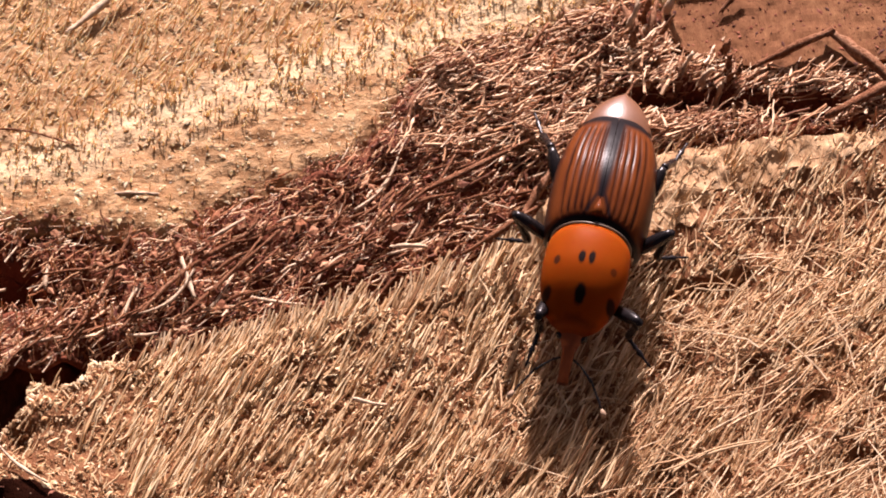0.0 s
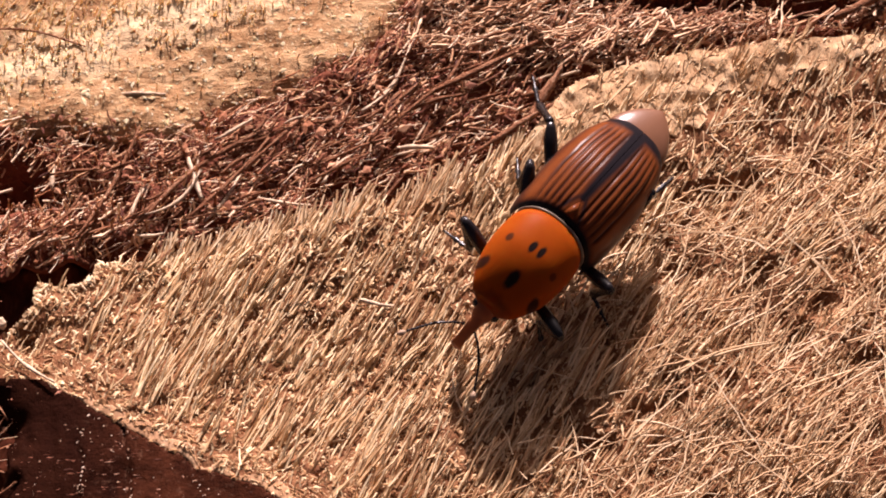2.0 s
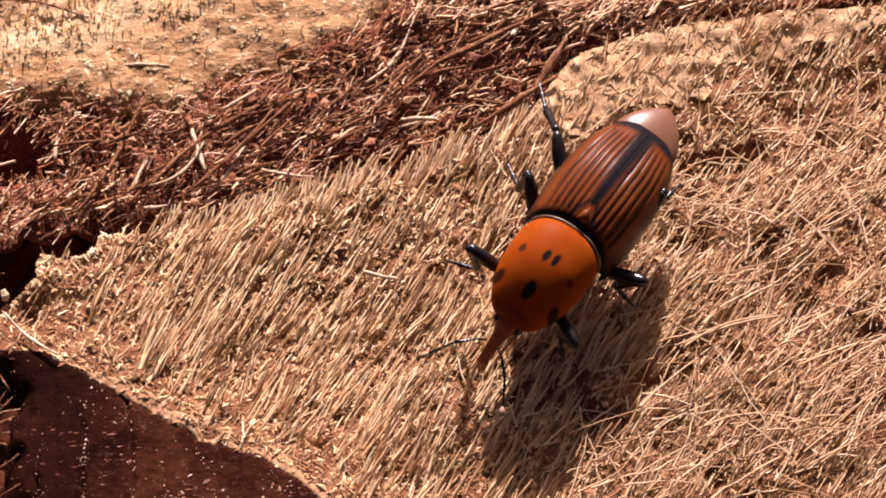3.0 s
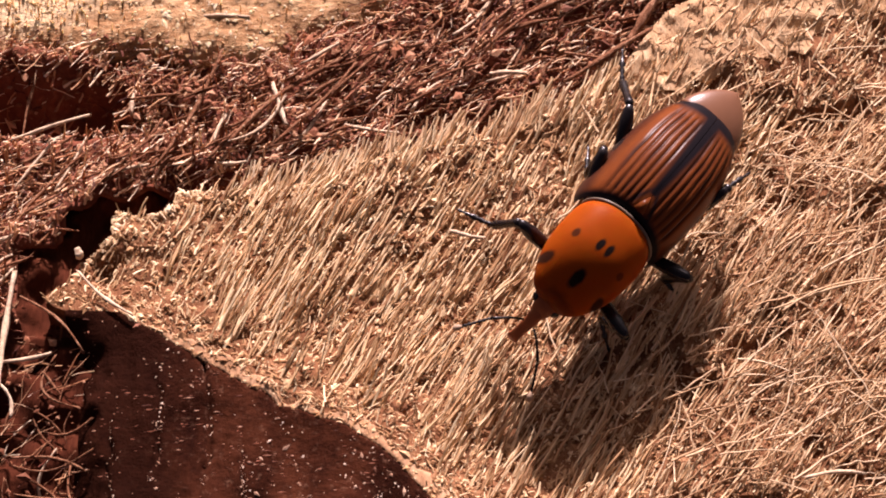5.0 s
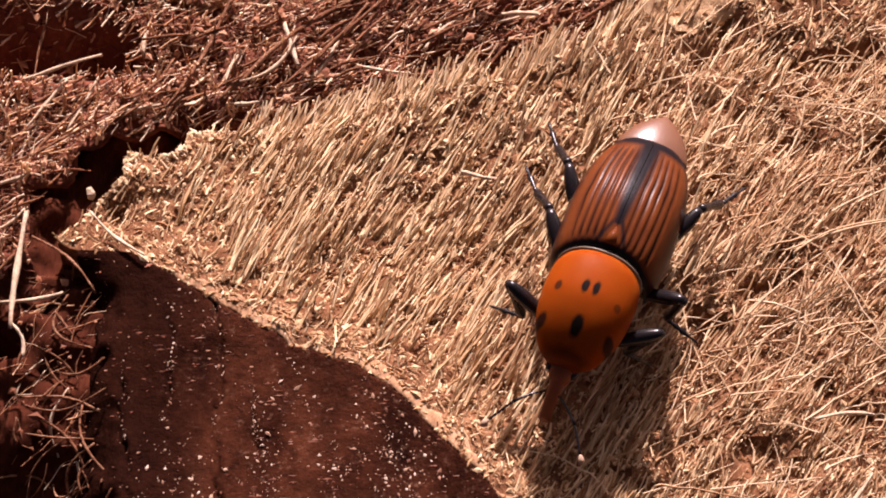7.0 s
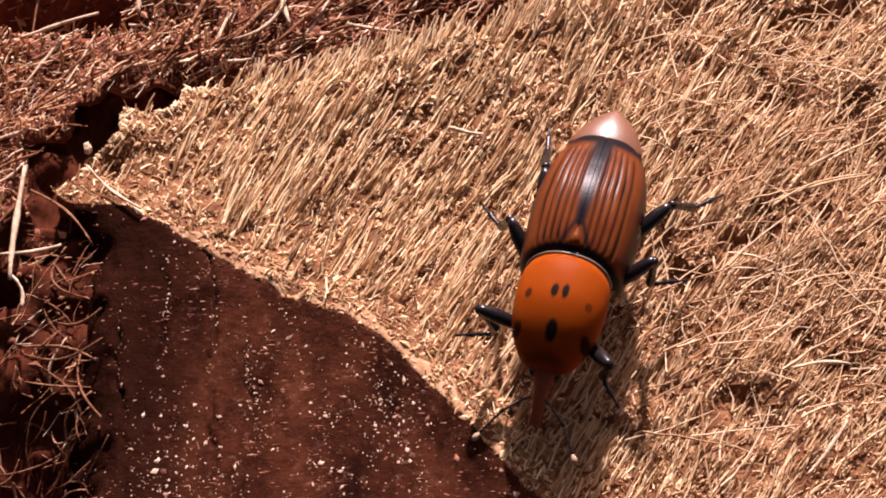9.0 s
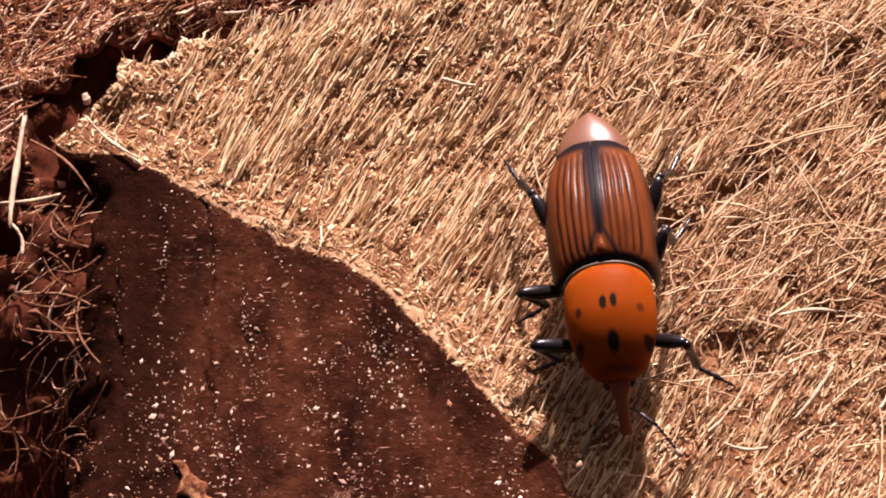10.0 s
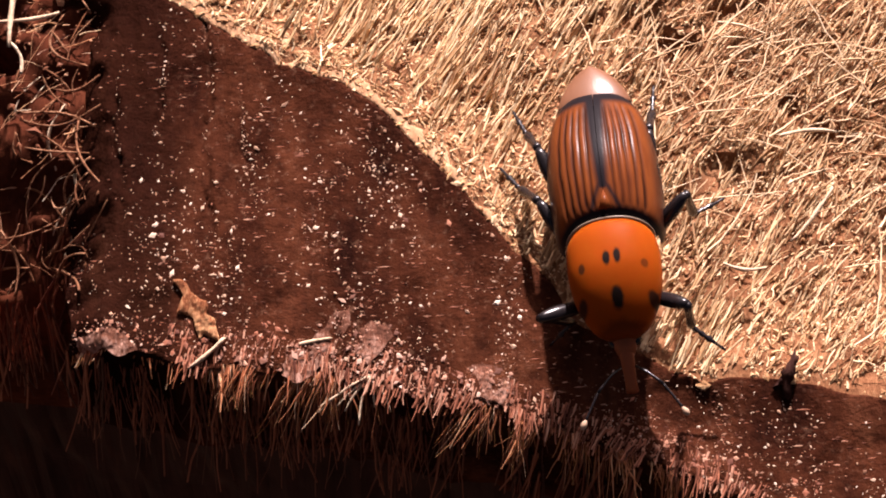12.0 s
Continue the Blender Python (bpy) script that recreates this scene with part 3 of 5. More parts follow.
def bristles_tan():
    """Torn fibre ends standing on the tan face, all leaning one way."""
    def thick(x, y, d):
        near_bark = outline_distance(BARK_POLY, x, y)[0]
        k = np.clip((-near_bark - 1.6) / 6.0, 0.04, 1)
        k = k * np.clip((x + 28 - 0.5 * y) / 7, 0.04, 1)
        k = k * (1 - 0.72 * near_top(x, y) * np.clip((x - 17) / 6, 0, 1) * np.clip((50 - x) / 10, 0.45, 1) * 1.1)
        k = np.where((y < -25) & (x > 12), np.maximum(k, 0.6), k)
        hole = np.clip((value_noise(x, y, 3.4, 17) - 0.1) / 0.3, 0, 0.8) * np.clip((x - 16) / 10, 0, 1)
        return k * (0.18 + 0.82 * (value_noise(x, y, 2.2, 41) > -0.1)) * (1 - 0.65 * hole)
    p, d = scatter(TAN_POLY, 18500, 0.15, thick)
    # some stand in small bundles
    more = np.repeat(np.arange(len(p)), rng.choice([1, 1, 2, 2, 3], len(p)))
    n = len(more)
    lean = unit_noise(len(p), 0.075)[more] + unit_noise(n, 0.03)
    p = p[more] + rng.normal(0, 0.16, (n, 2))
    x, y = p[:, 0], p[:, 1]
    low = np.clip((-18 - y) / 14, 0, 1)
    right = np.clip((x - 24) / 14, 0, 1)
    length = (1.6 + 4.0 * rng.random(n) ** 1.1) * (1 - 0.30 * low) * (0.85 + 0.4 * value_noise(x, y, 6, 42)) * (1 - 0.4 * near_top(x, y) * np.clip((x - 17) / 6, 0, 1)) + 0.4
    way = np.stack([0.37 + 0.10 * value_noise(x, y, 18, 43) + 0.16 * right - 0.06 * low, 0.66 + 0.0 * x, 0.14 + 0.26 * rng.random(n) - 0.06 * right + 0.2 * near_top(x, y) * np.clip((x - 17) / 6, 0, 1)], 1) + lean + unit_noise(n, 0.13) * right[:, None]
    base = np.stack([x, y, tan_height(x, y) - 0.25 + 0.35 * rng.random(n)], 1)
    bend = unit_noise(n, 0.035) + np.array([0.01, 0.0, -0.03])
    v, f = fibres(base, way, length, (0.09 + 0.12 * rng.random(n) ** 1.3) * (1 - 0.25 * right), bend, 3, 4, 0.5, 0.27)
    return fill("fibre_bristles", v, f, BRISTLE)


def edge_bristles():
    """Fibre ends standing up along the broken upper edge of the tan face."""
    line = np.array(TAN_TOP[9:16])
    cum = np.r_[0, np.cumsum(np.hypot(*np.diff(line, axis=0).T))]
    n = 430
    s = rng.random(n) * cum[-1]
    x, y = np.interp(s, cum, line[:, 0]) + rng.normal(0, 0.2, n), np.interp(s, cum, line[:, 1]) - 1.1 * rng.random(n) ** 2
    keep = value_noise(x, y, 2.4, 44) > -0.35
    x, y = x[keep], y[keep]
    n = len(x)
    way = np.stack([0.24 + rng.normal(0, 0.10, n), 0.6 + rng.normal(0, 0.1, n), 0.22 * np.ones(n)], 1)
    base = np.stack([x, y, tan_height(x, y) - 0.4], 1)
    v, f = fibres(base, way, 1.4 + 2.8 * rng.random(n), 0.11 + 0.10 * rng.random(n), unit_noise(n, 0.04), 3, 4, 0.55, 0.14)
    return fill("edge_bristles", v, f, HAIR)


def stubble():
    """Short broken fibre ends between the bristles."""
    p, _ = scatter(TAN_POLY, 20000, 0.1, lambda x, y, d: (1 - 0.35 * near_top(x, y) * (x > 18)) * (0.35 + 0.65 * np.clip(-outline_distance(BARK_POLY, x, y)[0] / 4, 0, 1)))
    n = len(p)
    way = np.stack([0.4 + rng.normal(0, 0.3, n), 0.7 + rng.normal(0, 0.3, n), 0.35 * rng.random(n)], 1)
    base = np.stack([p[:, 0], p[:, 1], tan_height(p[:, 0], p[:, 1]) + 0.3 * rng.random(n)], 1)
    return fibres(base, way, 0.4 + 1.3 * rng.random(n) ** 2, 0.05 + 0.09 * rng.random(n), unit_noise(n, 0.25), 2, 4, 0.75)


tagged(fill("fibre_stubble", *stubble(), BRISTLE), "short broken tan fibre ends between bristles", "fibres", kind="stuff")
tagged(bristles_tan(), "tan torn fibre bristles standing on sawn wood", "fibres", kind="stuff")
tagged(edge_bristles(), "pale fibre ends standing along the wood's broken edge", "fibres", kind="stuff")


def seam_fibres():
    """Thin cut layers of wood lying along the bark's edge."""
    p, _ = scatter(TAN_POLY, 42000, 0.0, lambda x, y, d: np.clip((-outline_distance(BARK_POLY, x, y)[0] - 0.7) / 0.8, 0.12, 1) * np.clip(1.25 + outline_distance(BARK_POLY, x, y)[0] / (3.2 + 1.8 * value_noise(x, y, 5, 93)), 0, 0.8) * (x < 12))
    n = len(p)
    line = np.array(SEAM)
    near = np.argmin((p[:, :1] - line[None, :, 0]) ** 2 + (p[:, 1:] - line[None, :, 1]) ** 2, 1)
    way = line[np.minimum(near + 3, len(line) - 1)] - line[np.maximum(near - 3, 0)]
    way = np.concatenate([way / np.linalg.norm(way, axis=1, keepdims=True), np.zeros((n, 1))], 1) + unit_noise(n, 0.16) * np.array([1, 1, 0.5])
    length = 0.4 + 1.3 * rng.random(n) ** 2
    base = np.stack([p[:, 0], p[:, 1], tan_height(p[:, 0], p[:, 1]) + 0.05 + 0.12 * rng.random(n)], 1) - way * (0.5 * length)[:, None]
    return fibres(base, way, length, 0.04 + 0.05 * rng.random(n), unit_noise(n, 0.12), 3, 4, 0.7, 0.5)


tagged(fill("cut_layers", *seam_fibres(), DUST), "thin cut layers of orange wood along the bark", "fibres", kind="stuff")


def grains_tan():
    p, _ = scatter(TAN_POLY, 70000, 0.0, lambda x, y, d: (1 - 0.35 * near_top(x, y) * (x > 18)) * np.clip(1.4 - 0.9 * np.clip((x - 14) / 12, 0, 1) - 1.2 * value_noise(x, y, 3.4, 17) * (x > 14), 0.15, 1))
    n = len(p)
    size = 0.07 + 0.30 * rng.random(n) ** 3.5
    return fill("sawdust", *crumbs(np.stack([p[:, 0], p[:, 1], tan_height(p[:, 0], p[:, 1]) + size * 0.2], 1), size), DUST)


tagged(grains_tan(), "tan sawdust grains on the torn wood", "sawdust", kind="stuff")


def rim_lumps():
    """Pale broken lumps along the upper edge of the tan face."""
    line = np.array(TAN_TOP[2:16])
    cum = np.r_[0, np.cumsum(np.hypot(*np.diff(line, axis=0).T))]
    t = rng.random(900) * cum[-1]
    x, y = np.interp(t, cum, line[:, 0]) + rng.normal(0, 0.12, 900), np.interp(t, cum, line[:, 1]) - 0.1 - 0.6 * rng.random(900) ** 2
    return crumbs(np.stack([x, y, tan_height(x, y) + 0.1 * rng.random(900)], 1), 0.12 + 0.25 * rng.random(900) ** 2)


tagged(fill("rim_lumps", *rim_lumps(), HAIR), "pale broken lumps along the wood's upper edge", "crumbs", kind="stuff")


def hairs():
    """Long fine pale fibres lying tangled over the bristles."""
    p, _ = scatter(TAN_POLY, 3300, 0.5, lambda x, y, d: np.clip((x - 12) / 16, 0.0, 1) * np.clip((y + 45) / 25, 0.15, 1) * (1 - near_top(x, y)) ** 2)
    n = len(p)
    a = rng.normal(0.62, 0.42, n) + np.where(rng.random(n) < 0.15, 1.6, 0.0)
    way = np.stack([np.cos(a), np.sin(a), rng.normal(0.05, 0.12, n)], 1)
    b = rng.normal(0, 0.24, n)
    bend = np.stack([-np.sin(a) * b, np.cos(a) * b, -0.05 + 0 * a], 1)
    z = tan_height(p[:, 0], p[:, 1]) + 0.5 + 1.4 * rng.random(n)
    v, f = fibres(np.stack([p[:, 0], p[:, 1], z], 1), way, 2.5 + 9.5 * rng.random(n) ** 2, 0.065 + 0.075 * rng.random(n), bend, 6, 4, 0.6, 0.2)
    return fill("loose_hairs", v, f, HAIR)


tagged(hairs(), "fine pale plant fibres lying over the bristles", "fibres", kind="stuff")


def gap_mask(x, y):
    out = (outline_distance(TAN_POLY, x, y)[0] < -0.4) & (outline_distance(UP_POLY, x, y)[0] < 0.2 + 2.2 * rng.random(len(x)) ** 2.5) & (outline_distance(BARK_POLY, x, y)[0] < 0.2) & (outline_distance(BROWN_POLY, x, y)[0] < 0)
    out &= (y > -24 + 3 * value_noise(x, y, 4, 52)) | (x > -30)
    out &= outline_distance(CRACK_POLY, x, y)[0] < -0.15
    out &= (hollow(x, y) < 0.15) | (rng.random(len(x)) < 0.3)
    for px, py, rx, ry in PITS:
        out &= (np.hypot((x - px) / (rx * 0.95), (y - py) / (ry * 0.95)) > 1) | (rng.random(len(x)) < 0.14)
    return out


GAP_BOX = [(-50, -44), (-28, -44), (-28, -6), (66, 10), (66, 62), (-50, 62)]


def litter_floor(x, y):
    """What loose bits come to lie on: the rotten bed, or the rim of the ledge above it."""
    return np.maximum(bed_height(x, y), np.where(outline_distance(UP_POLY, x, y)[0] > 0, up_height(x, y) - 0.5, -99))


def litter(count, low, high, lmin, lmax, rmin, rmax, mean, spread, where=None):
    p, _ = scatter(where or GAP_BOX, count)
    p = p[gap_mask(p[:, 0], p[:, 1])]
    n = len(p)
    a = rng.normal(mean, spread, n) + 0.25 * value_noise(p[:, 0], p[:, 1], 10, 51)
    beside = np.clip((-29 - p[:, 0]) / 3, 0, 1) * np.clip((2 - p[:, 1]) / 6, 0, 1)
    length = (lmin + (lmax - lmin) * rng.random(n) ** 2) * (1 + 0.5 * beside)
    way = np.stack([np.cos(a), np.sin(a), rng.normal(0.06, 0.16, n)], 1)
    b = rng.normal(0, 0.08, n)
    bend = np.stack([-np.sin(a) * b, np.cos(a) * b, rng.normal(-0.03, 0.03, n)], 1)
    z = litter_floor(p[:, 0], p[:, 1]) + low + (high - low) * rng.random(n)
    base = np.stack([p[:, 0], p[:, 1], z], 1) - way * (length * 0.5)[:, None]
    keep = rng.random(n) > 0.86 * beside
    return fibres(base[keep], way[keep], length[keep], ((rmin + (rmax - rmin) * rng.random(n) ** 2) * (1 - 0.45 * beside))[keep], bend[keep], 4, 4, 0.7, 0.34)


tagged(fill("fibre_litter", *litter(27000, 0.0, 1.4, 0.5, 5.0, 0.04, 0.15, 0.6, 0.45), RED), "dark red broken fibres lying in the gap", "fibres", kind="stuff")
tagged(fill("fibre_litter", *litter(11000, 0.0, 1.4, 0.6, 2.6, 0.05, 0.16, 0.9, 0.9), DARKFIB), "short dark broken fibres lying in the gap", "fibres", kind="stuff")


CRUMB = fibre_material("rotten_crumb", [(0.05, (0.06, 0.017, 0.010)), (0.5, (0.28, 0.10, 0.045)), (0.95, (0.58, 0.33, 0.19))])


FRAY = fibre_material("frayed_strand", [(0.1, (0.11, 0.034, 0.016)), (0.4, (0.46, 0.235, 0.118)), (0.7, (0.72, 0.48, 0.29)), (0.95, (0.90, 0.73, 0.53))])
FRAYED = [(8, 36), (30, 33), (48, 38), (66, 41), (66, 49), (40, 50), (28, 54), (10, 48)]
tagged(fill("frayed_strands", *litter(4600, 0.7, 2.2, 0.8, 4.5, 0.06, 0.22, 0.5, 0.5, FRAYED), FRAY), "dusty light brown frayed strands in the gap", "strands", kind="stuff")


def slope_fibres():
    """Brown fibres running down the slope beside the bark."""
    p, _ = scatter([(-50, -40), (-34, -41), (-34, -26), (-50, -26)], 110)
    n = len(p)
    way = np.stack([rng.normal(-0.15, 0.25, n), -np.ones(n), rng.normal(-0.74, 0.08, n)], 1)
    base = np.stack([p[:, 0], p[:, 1], bed_height(p[:, 0], p[:, 1]) + 0.3], 1)
    return fibres(base, way, 2 + 5 * rng.random(n), 0.07 + 0.12 * rng.random(n), unit_noise(n, 0.08), 3, 4, 0.6)


tagged(fill("slope_fibres", *slope_fibres(), DARKFIB), "dark brown fibres on the slope beside the bark", "fibres", kind="stuff")


def stubs_gap():
    """Short upright fibre ends in the gap."""
    p, _ = scatter(GAP_BOX, 9000)
    p = p[gap_mask(p[:, 0], p[:, 1])]
    p = p[rng.random(len(p)) < np.clip((-5 - p[:, 0]) / 25, 0.08, 0.8) * np.clip((p[:, 1] + 8) / 6, 0, 1)]
    n = len(p)
    way = np.stack([rng.normal(0.05, 0.2, n), rng.normal(0.2, 0.2, n), np.ones(n)], 1)
    base = np.stack([p[:, 0], p[:, 1], bed_height(p[:, 0], p[:, 1])], 1)
    return fibres(base, way, 1.0 + 2.2 * rng.random(n), 0.09 + 0.12 * rng.random(n), None, 2, 4, 0.7)


tagged(fill("fibre_stubs", *stubs_gap(), RED), "short upright red-brown fibre stubs", "fibres", kind="stuff")


def grains_gap():
    p, _ = scatter(GAP_BOX, 46000)
    p = p[gap_mask(p[:, 0], p[:, 1])]
    p = p[(p[:, 0] > -31) | (p[:, 1] > -6) | (rng.random(len(p)) < 0.15)]
    n = len(p)
    return crumbs(np.stack([p[:, 0], p[:, 1], litter_floor(p[:, 0], p[:, 1]) + 0.2 + 1.4 * rng.random(n) ** 2], 1), 0.07 + 0.42 * rng.random(n) ** 3.2)


tagged(fill("wood_crumbs", *grains_gap(), CRUMB), "red-brown crumbs of rotten wood", "crumbs", kind="stuff")


def grains_brown():
    p, _ = scatter(BROWN_POLY, 1500, 0.0)
    return crumbs(np.stack([p[:, 0], p[:, 1], brown_height(p[:, 0], p[:, 1]) + 0.04], 1), 0.05 + 0.22 * rng.random(len(p)) ** 4, 0.5)


tagged(fill("wood_crumbs", *grains_brown(), DARKFIB), "red-brown crumbs on the decayed ledge", "crumbs", kind="stuff")


def stubs_ledge():
    """Short upright cut ends along the bleached band, longer leaning ones behind it."""
    band = lambda x, y: y - 0.37 * x
    p, _ = scatter(UP_POLY, 26000, 0.3, lambda x, y, d: np.clip((band(x, y) - 40.5) / 5, 0.05, 0.62) * (0.35 + 0.65 * (value_noise(x, y, 2.5, 45) > -0.1)))
    n = len(p)
    far = np.clip((band(p[:, 0], p[:, 1]) - 46) / 6, 0, 1)
    way = np.stack([0.06 + 0.35 * far + rng.normal(0, 0.15, n), 0.1 + 0.5 * far + rng.normal(0, 0.15, n), 1.0 - 0.6 * far], 1)
    base = np.stack([p[:, 0], p[:, 1], up_height(p[:, 0], p[:, 1]) - 0.25], 1)
    return fibres(base, way, 0.5 + (0.7 + 1.5 * far) * rng.random(n), 0.06 + 0.09 * rng.random(n), unit_noise(n, 0.1), 2, 4, 0.75)


LEDGE_FIBRE = fibre_material("golden_fibre", [(0.1, (0.34, 0.185, 0.08)), (0.5, (0.55, 0.365, 0.18)), (0.9, (0.76, 0.58, 0.35))], glow=0.6)
tagged(fill("fibre_stubs", *stubs_ledge(), LEDGE_FIBRE), "short golden fibre stubs on the pale ledge", "fibres", kind="stuff")


def grains_ledge():
    p, _ = scatter(UP_POLY, 32000, 0.1)
    size = 0.05 + 0.24 * rng.random(len(p)) ** 4
    return crumbs(np.stack([p[:, 0], p[:, 1], up_height(p[:, 0], p[:, 1]) + 0.02], 1), size, 0.4)


tagged(fill("sawdust", *grains_ledge(), LEDGE_FIBRE), "golden sawdust grains on the pale ledge", "sawdust", kind="stuff")


def specks():
    """Pale specks of dust and sawdust stuck to the bark."""
    p, d = scatter(BARK_POLY, 28000, 0.4, lambda x, y, d: np.clip(0.30 + 0.9 * value_noise(x, y * 0.35, 3.2, 61) + 0.5 * value_noise(x, y, 1.1, 63), 0.04, 1))
    p = p[(p[:, 0] > -28.5 + value_noise(p[:, 0], p[:, 1], 4, 65)) | (rng.random(len(p)) < 0.35)]
    # more of them caught along the cracks
    for line in CRACKS:
        at = rng.random(70)
        y = line[0][1] + (line[-1][1] - line[0][1]) * at
        x = np.interp(-y, [-q[1] for q in line], [q[0] for q in line]) + 0.35 * value_noise(y, y, 1.5, 16) + 0.5 * value_noise(y, y, 5, 18)
        p = np.concatenate([p, np.stack([x + rng.normal(0.15, 0.22, 70), y], 1)])
    size = (0.05 + 0.08 * rng.random(len(p)) ** 2.5 + 0.17 * rng.random(len(p)) ** 14) * np.where(p[:, 0] < -29, 0.8, 1)
    z = bark_height(p[:, 0], p[:, 1])
    return crumbs(np.stack([p[:, 0], p[:, 1], z + size * 0.25], 1), size, 0.5)


def scratches():
    """Thin raised slivers across the bark's grain."""
    p, d = scatter(BARK_POLY, 9000, 0.3, lambda x, y, d: np.clip(0.5 + 0.9 * value_noise(x, y, 5.0, 64), 0.05, 1))
    size = 0.05 + 0.10 * rng.random(len(p)) ** 2
    v, f = crumbs(np.zeros((len(p), 3)), size, 0.35, 0.5)
    v = v.reshape(-1, 6, 3) * np.array([2.4, 0.55, 1.0])
    return v.reshape(-1, 3) + np.repeat(np.stack([p[:, 0], p[:, 1], bark_height(p[:, 0], p[:, 1]) + 0.01], 1), 6, 0), f


tagged(fill("slivers", *scratches(), SCALE), "thin reddish slivers raised on the dark bark", "slivers", kind="stuff")
tagged(fill("specks", *specks(), SPECK), "pale specks of sawdust stuck on dark bark", "specks", kind="stuff")


def fringe():
    """Fibres that stick out and hang from the bark's lip."""
    lip = np.array(LIP)
    seg = np.hypot(*np.diff(lip, axis=0).T)
    cum = np.r_[0, np.cumsum(seg)]
    n = 4200
    s = rng.random(n) * cum[-1]
    x, y = np.interp(s, cum, lip[:, 0]), np.interp(s, cum, lip[:, 1])
    dense = value_noise(x, y, 2.2, 71) + 0.4 * rng.normal(0, 1, n) > 0.1
    dense &= (x > -21) | (rng.random(n) < 0.3)
    x, y = x[dense], y[dense]
    n = len(x)
    z = bark_height(x, y) + 0.08 - 0.45 * rng.random(n) ** 2
    lean = -0.25 + 0.45 * value_noise(x, y, 4, 73)
    way = np.stack([lean + rng.normal(0, 0.16, n), -0.85 + rng.normal(0, 0.12, n), -0.22 + rng.normal(0, 0.2, n)], 1)
    length = (0.6 + 5.8 * rng.random(n) ** 2.8) * (1 + 0.5 * value_noise(x, y, 5, 72)) * np.where(x < -21, 0.5, 1.0)
    bend = np.stack([rng.normal(0, 0.08, n), 0.1 + rng.normal(0, 0.05, n), -0.10 - 0.18 * rng.random(n)], 1)
    return fibres(np.stack([x, y + 0.3, z], 1), way, length, 0.05 + 0.09 * rng.random(n) ** 2, bend, 4, 4, 0.4, 0.18)


def scales():
    """Small flaking bits of bark along the broken lip."""
    p, d = scatter(BARK_POLY, 34000, 0.2, lambda x, y, d: np.where(y - np.interp(x, np.array(LIP)[::-1, 0], np.array(LIP)[::-1, 1]) < 3.6 + 2.0 * value_noise(x, y, 4, 62), 0.7, 0.006))
    size = 0.06 + 0.26 * rng.random(len(p)) ** 4
    return crumbs(np.stack([p[:, 0], p[:, 1], bark_height(p[:, 0], p[:, 1]) + 0.03], 1), size, 0.22)


def lip_shreds():
    """Flat reddish shreds of torn bark lying towards the lip."""
    lip = np.array(LIP)
    cum = np.r_[0, np.cumsum(np.hypot(*np.diff(lip, axis=0).T))]
    n = 1500
    s = rng.random(n) * cum[-1]
    x, edge = np.interp(s, cum, lip[:, 0]), np.interp(s, cum, lip[:, 1])
    y = edge + 0.4 + 3.6 * rng.random(n) ** 1.6
    keep = (value_noise(x, y * 0.4, 2.6, 75) > -0.15) & (x > -30)
    x, y = x[keep], y[keep]
    n = len(x)
    way = np.stack([-0.32 + 0.35 * value_noise(x, y, 5, 76) + rng.normal(0, 0.12, n), -np.ones(n), rng.normal(-0.02, 0.04, n)], 1)
    return fibres(np.stack([x, y, bark_height(x, y) + 0.04], 1), way, 0.6 + 2.0 * rng.random(n) ** 1.6, 0.05 + 0.11 * rng.random(n) ** 2, unit_noise(n, 0.06), 3, 4, 0.6, 0.3)


tagged(fill("lip_shreds", *lip_shreds(), SCALE), "flat reddish shreds of torn bark at the lip", "shreds", kind="stuff")
tagged(fill("bark_scales", *scales(), SCALE), "small reddish bark scales flaking at the lip", "flakes", kind="stuff")
tagged(fill("fibre_fringe", *fringe(), FRINGE), "orange-brown fibres fringing the bark's broken lip", "fibres", kind="stuff")


def hanging():
    """Dark fibres running down the shaded flank under the lip."""
    n = 1250
    x = -60 + 125 * rng.random(n)
    lip = np.array(LIP)[::-1]
    y = np.where(x < -35, -41.0, np.interp(x, lip[:, 0], lip[:, 1]))
    keep = value_noise(x, y, 1.6, 74) > -0.4
    x, y = x[keep], y[keep]
    n = len(x)
    z = -0.8 - 16 * rng.random(n) ** 1.3
    way = np.stack([rng.normal(-0.03, 0.07, n), -0.10 + rng.normal(0, 0.05, n), -np.ones(n)], 1)
    return fibres(np.stack([x, y - 0.35 - 0.5 * rng.random(n), z], 1), way, 3 + 12 * rng.random(n), 0.07 + 0.16 * rng.random(n) ** 2, unit_noise(n, 0.04), 3, 4, 0.6, 0.15)


tagged(fill("hanging_fibres", *hanging(), DARKFIB), "dark fibres hanging on the shaded trunk flank", "fibres", kind="stuff")


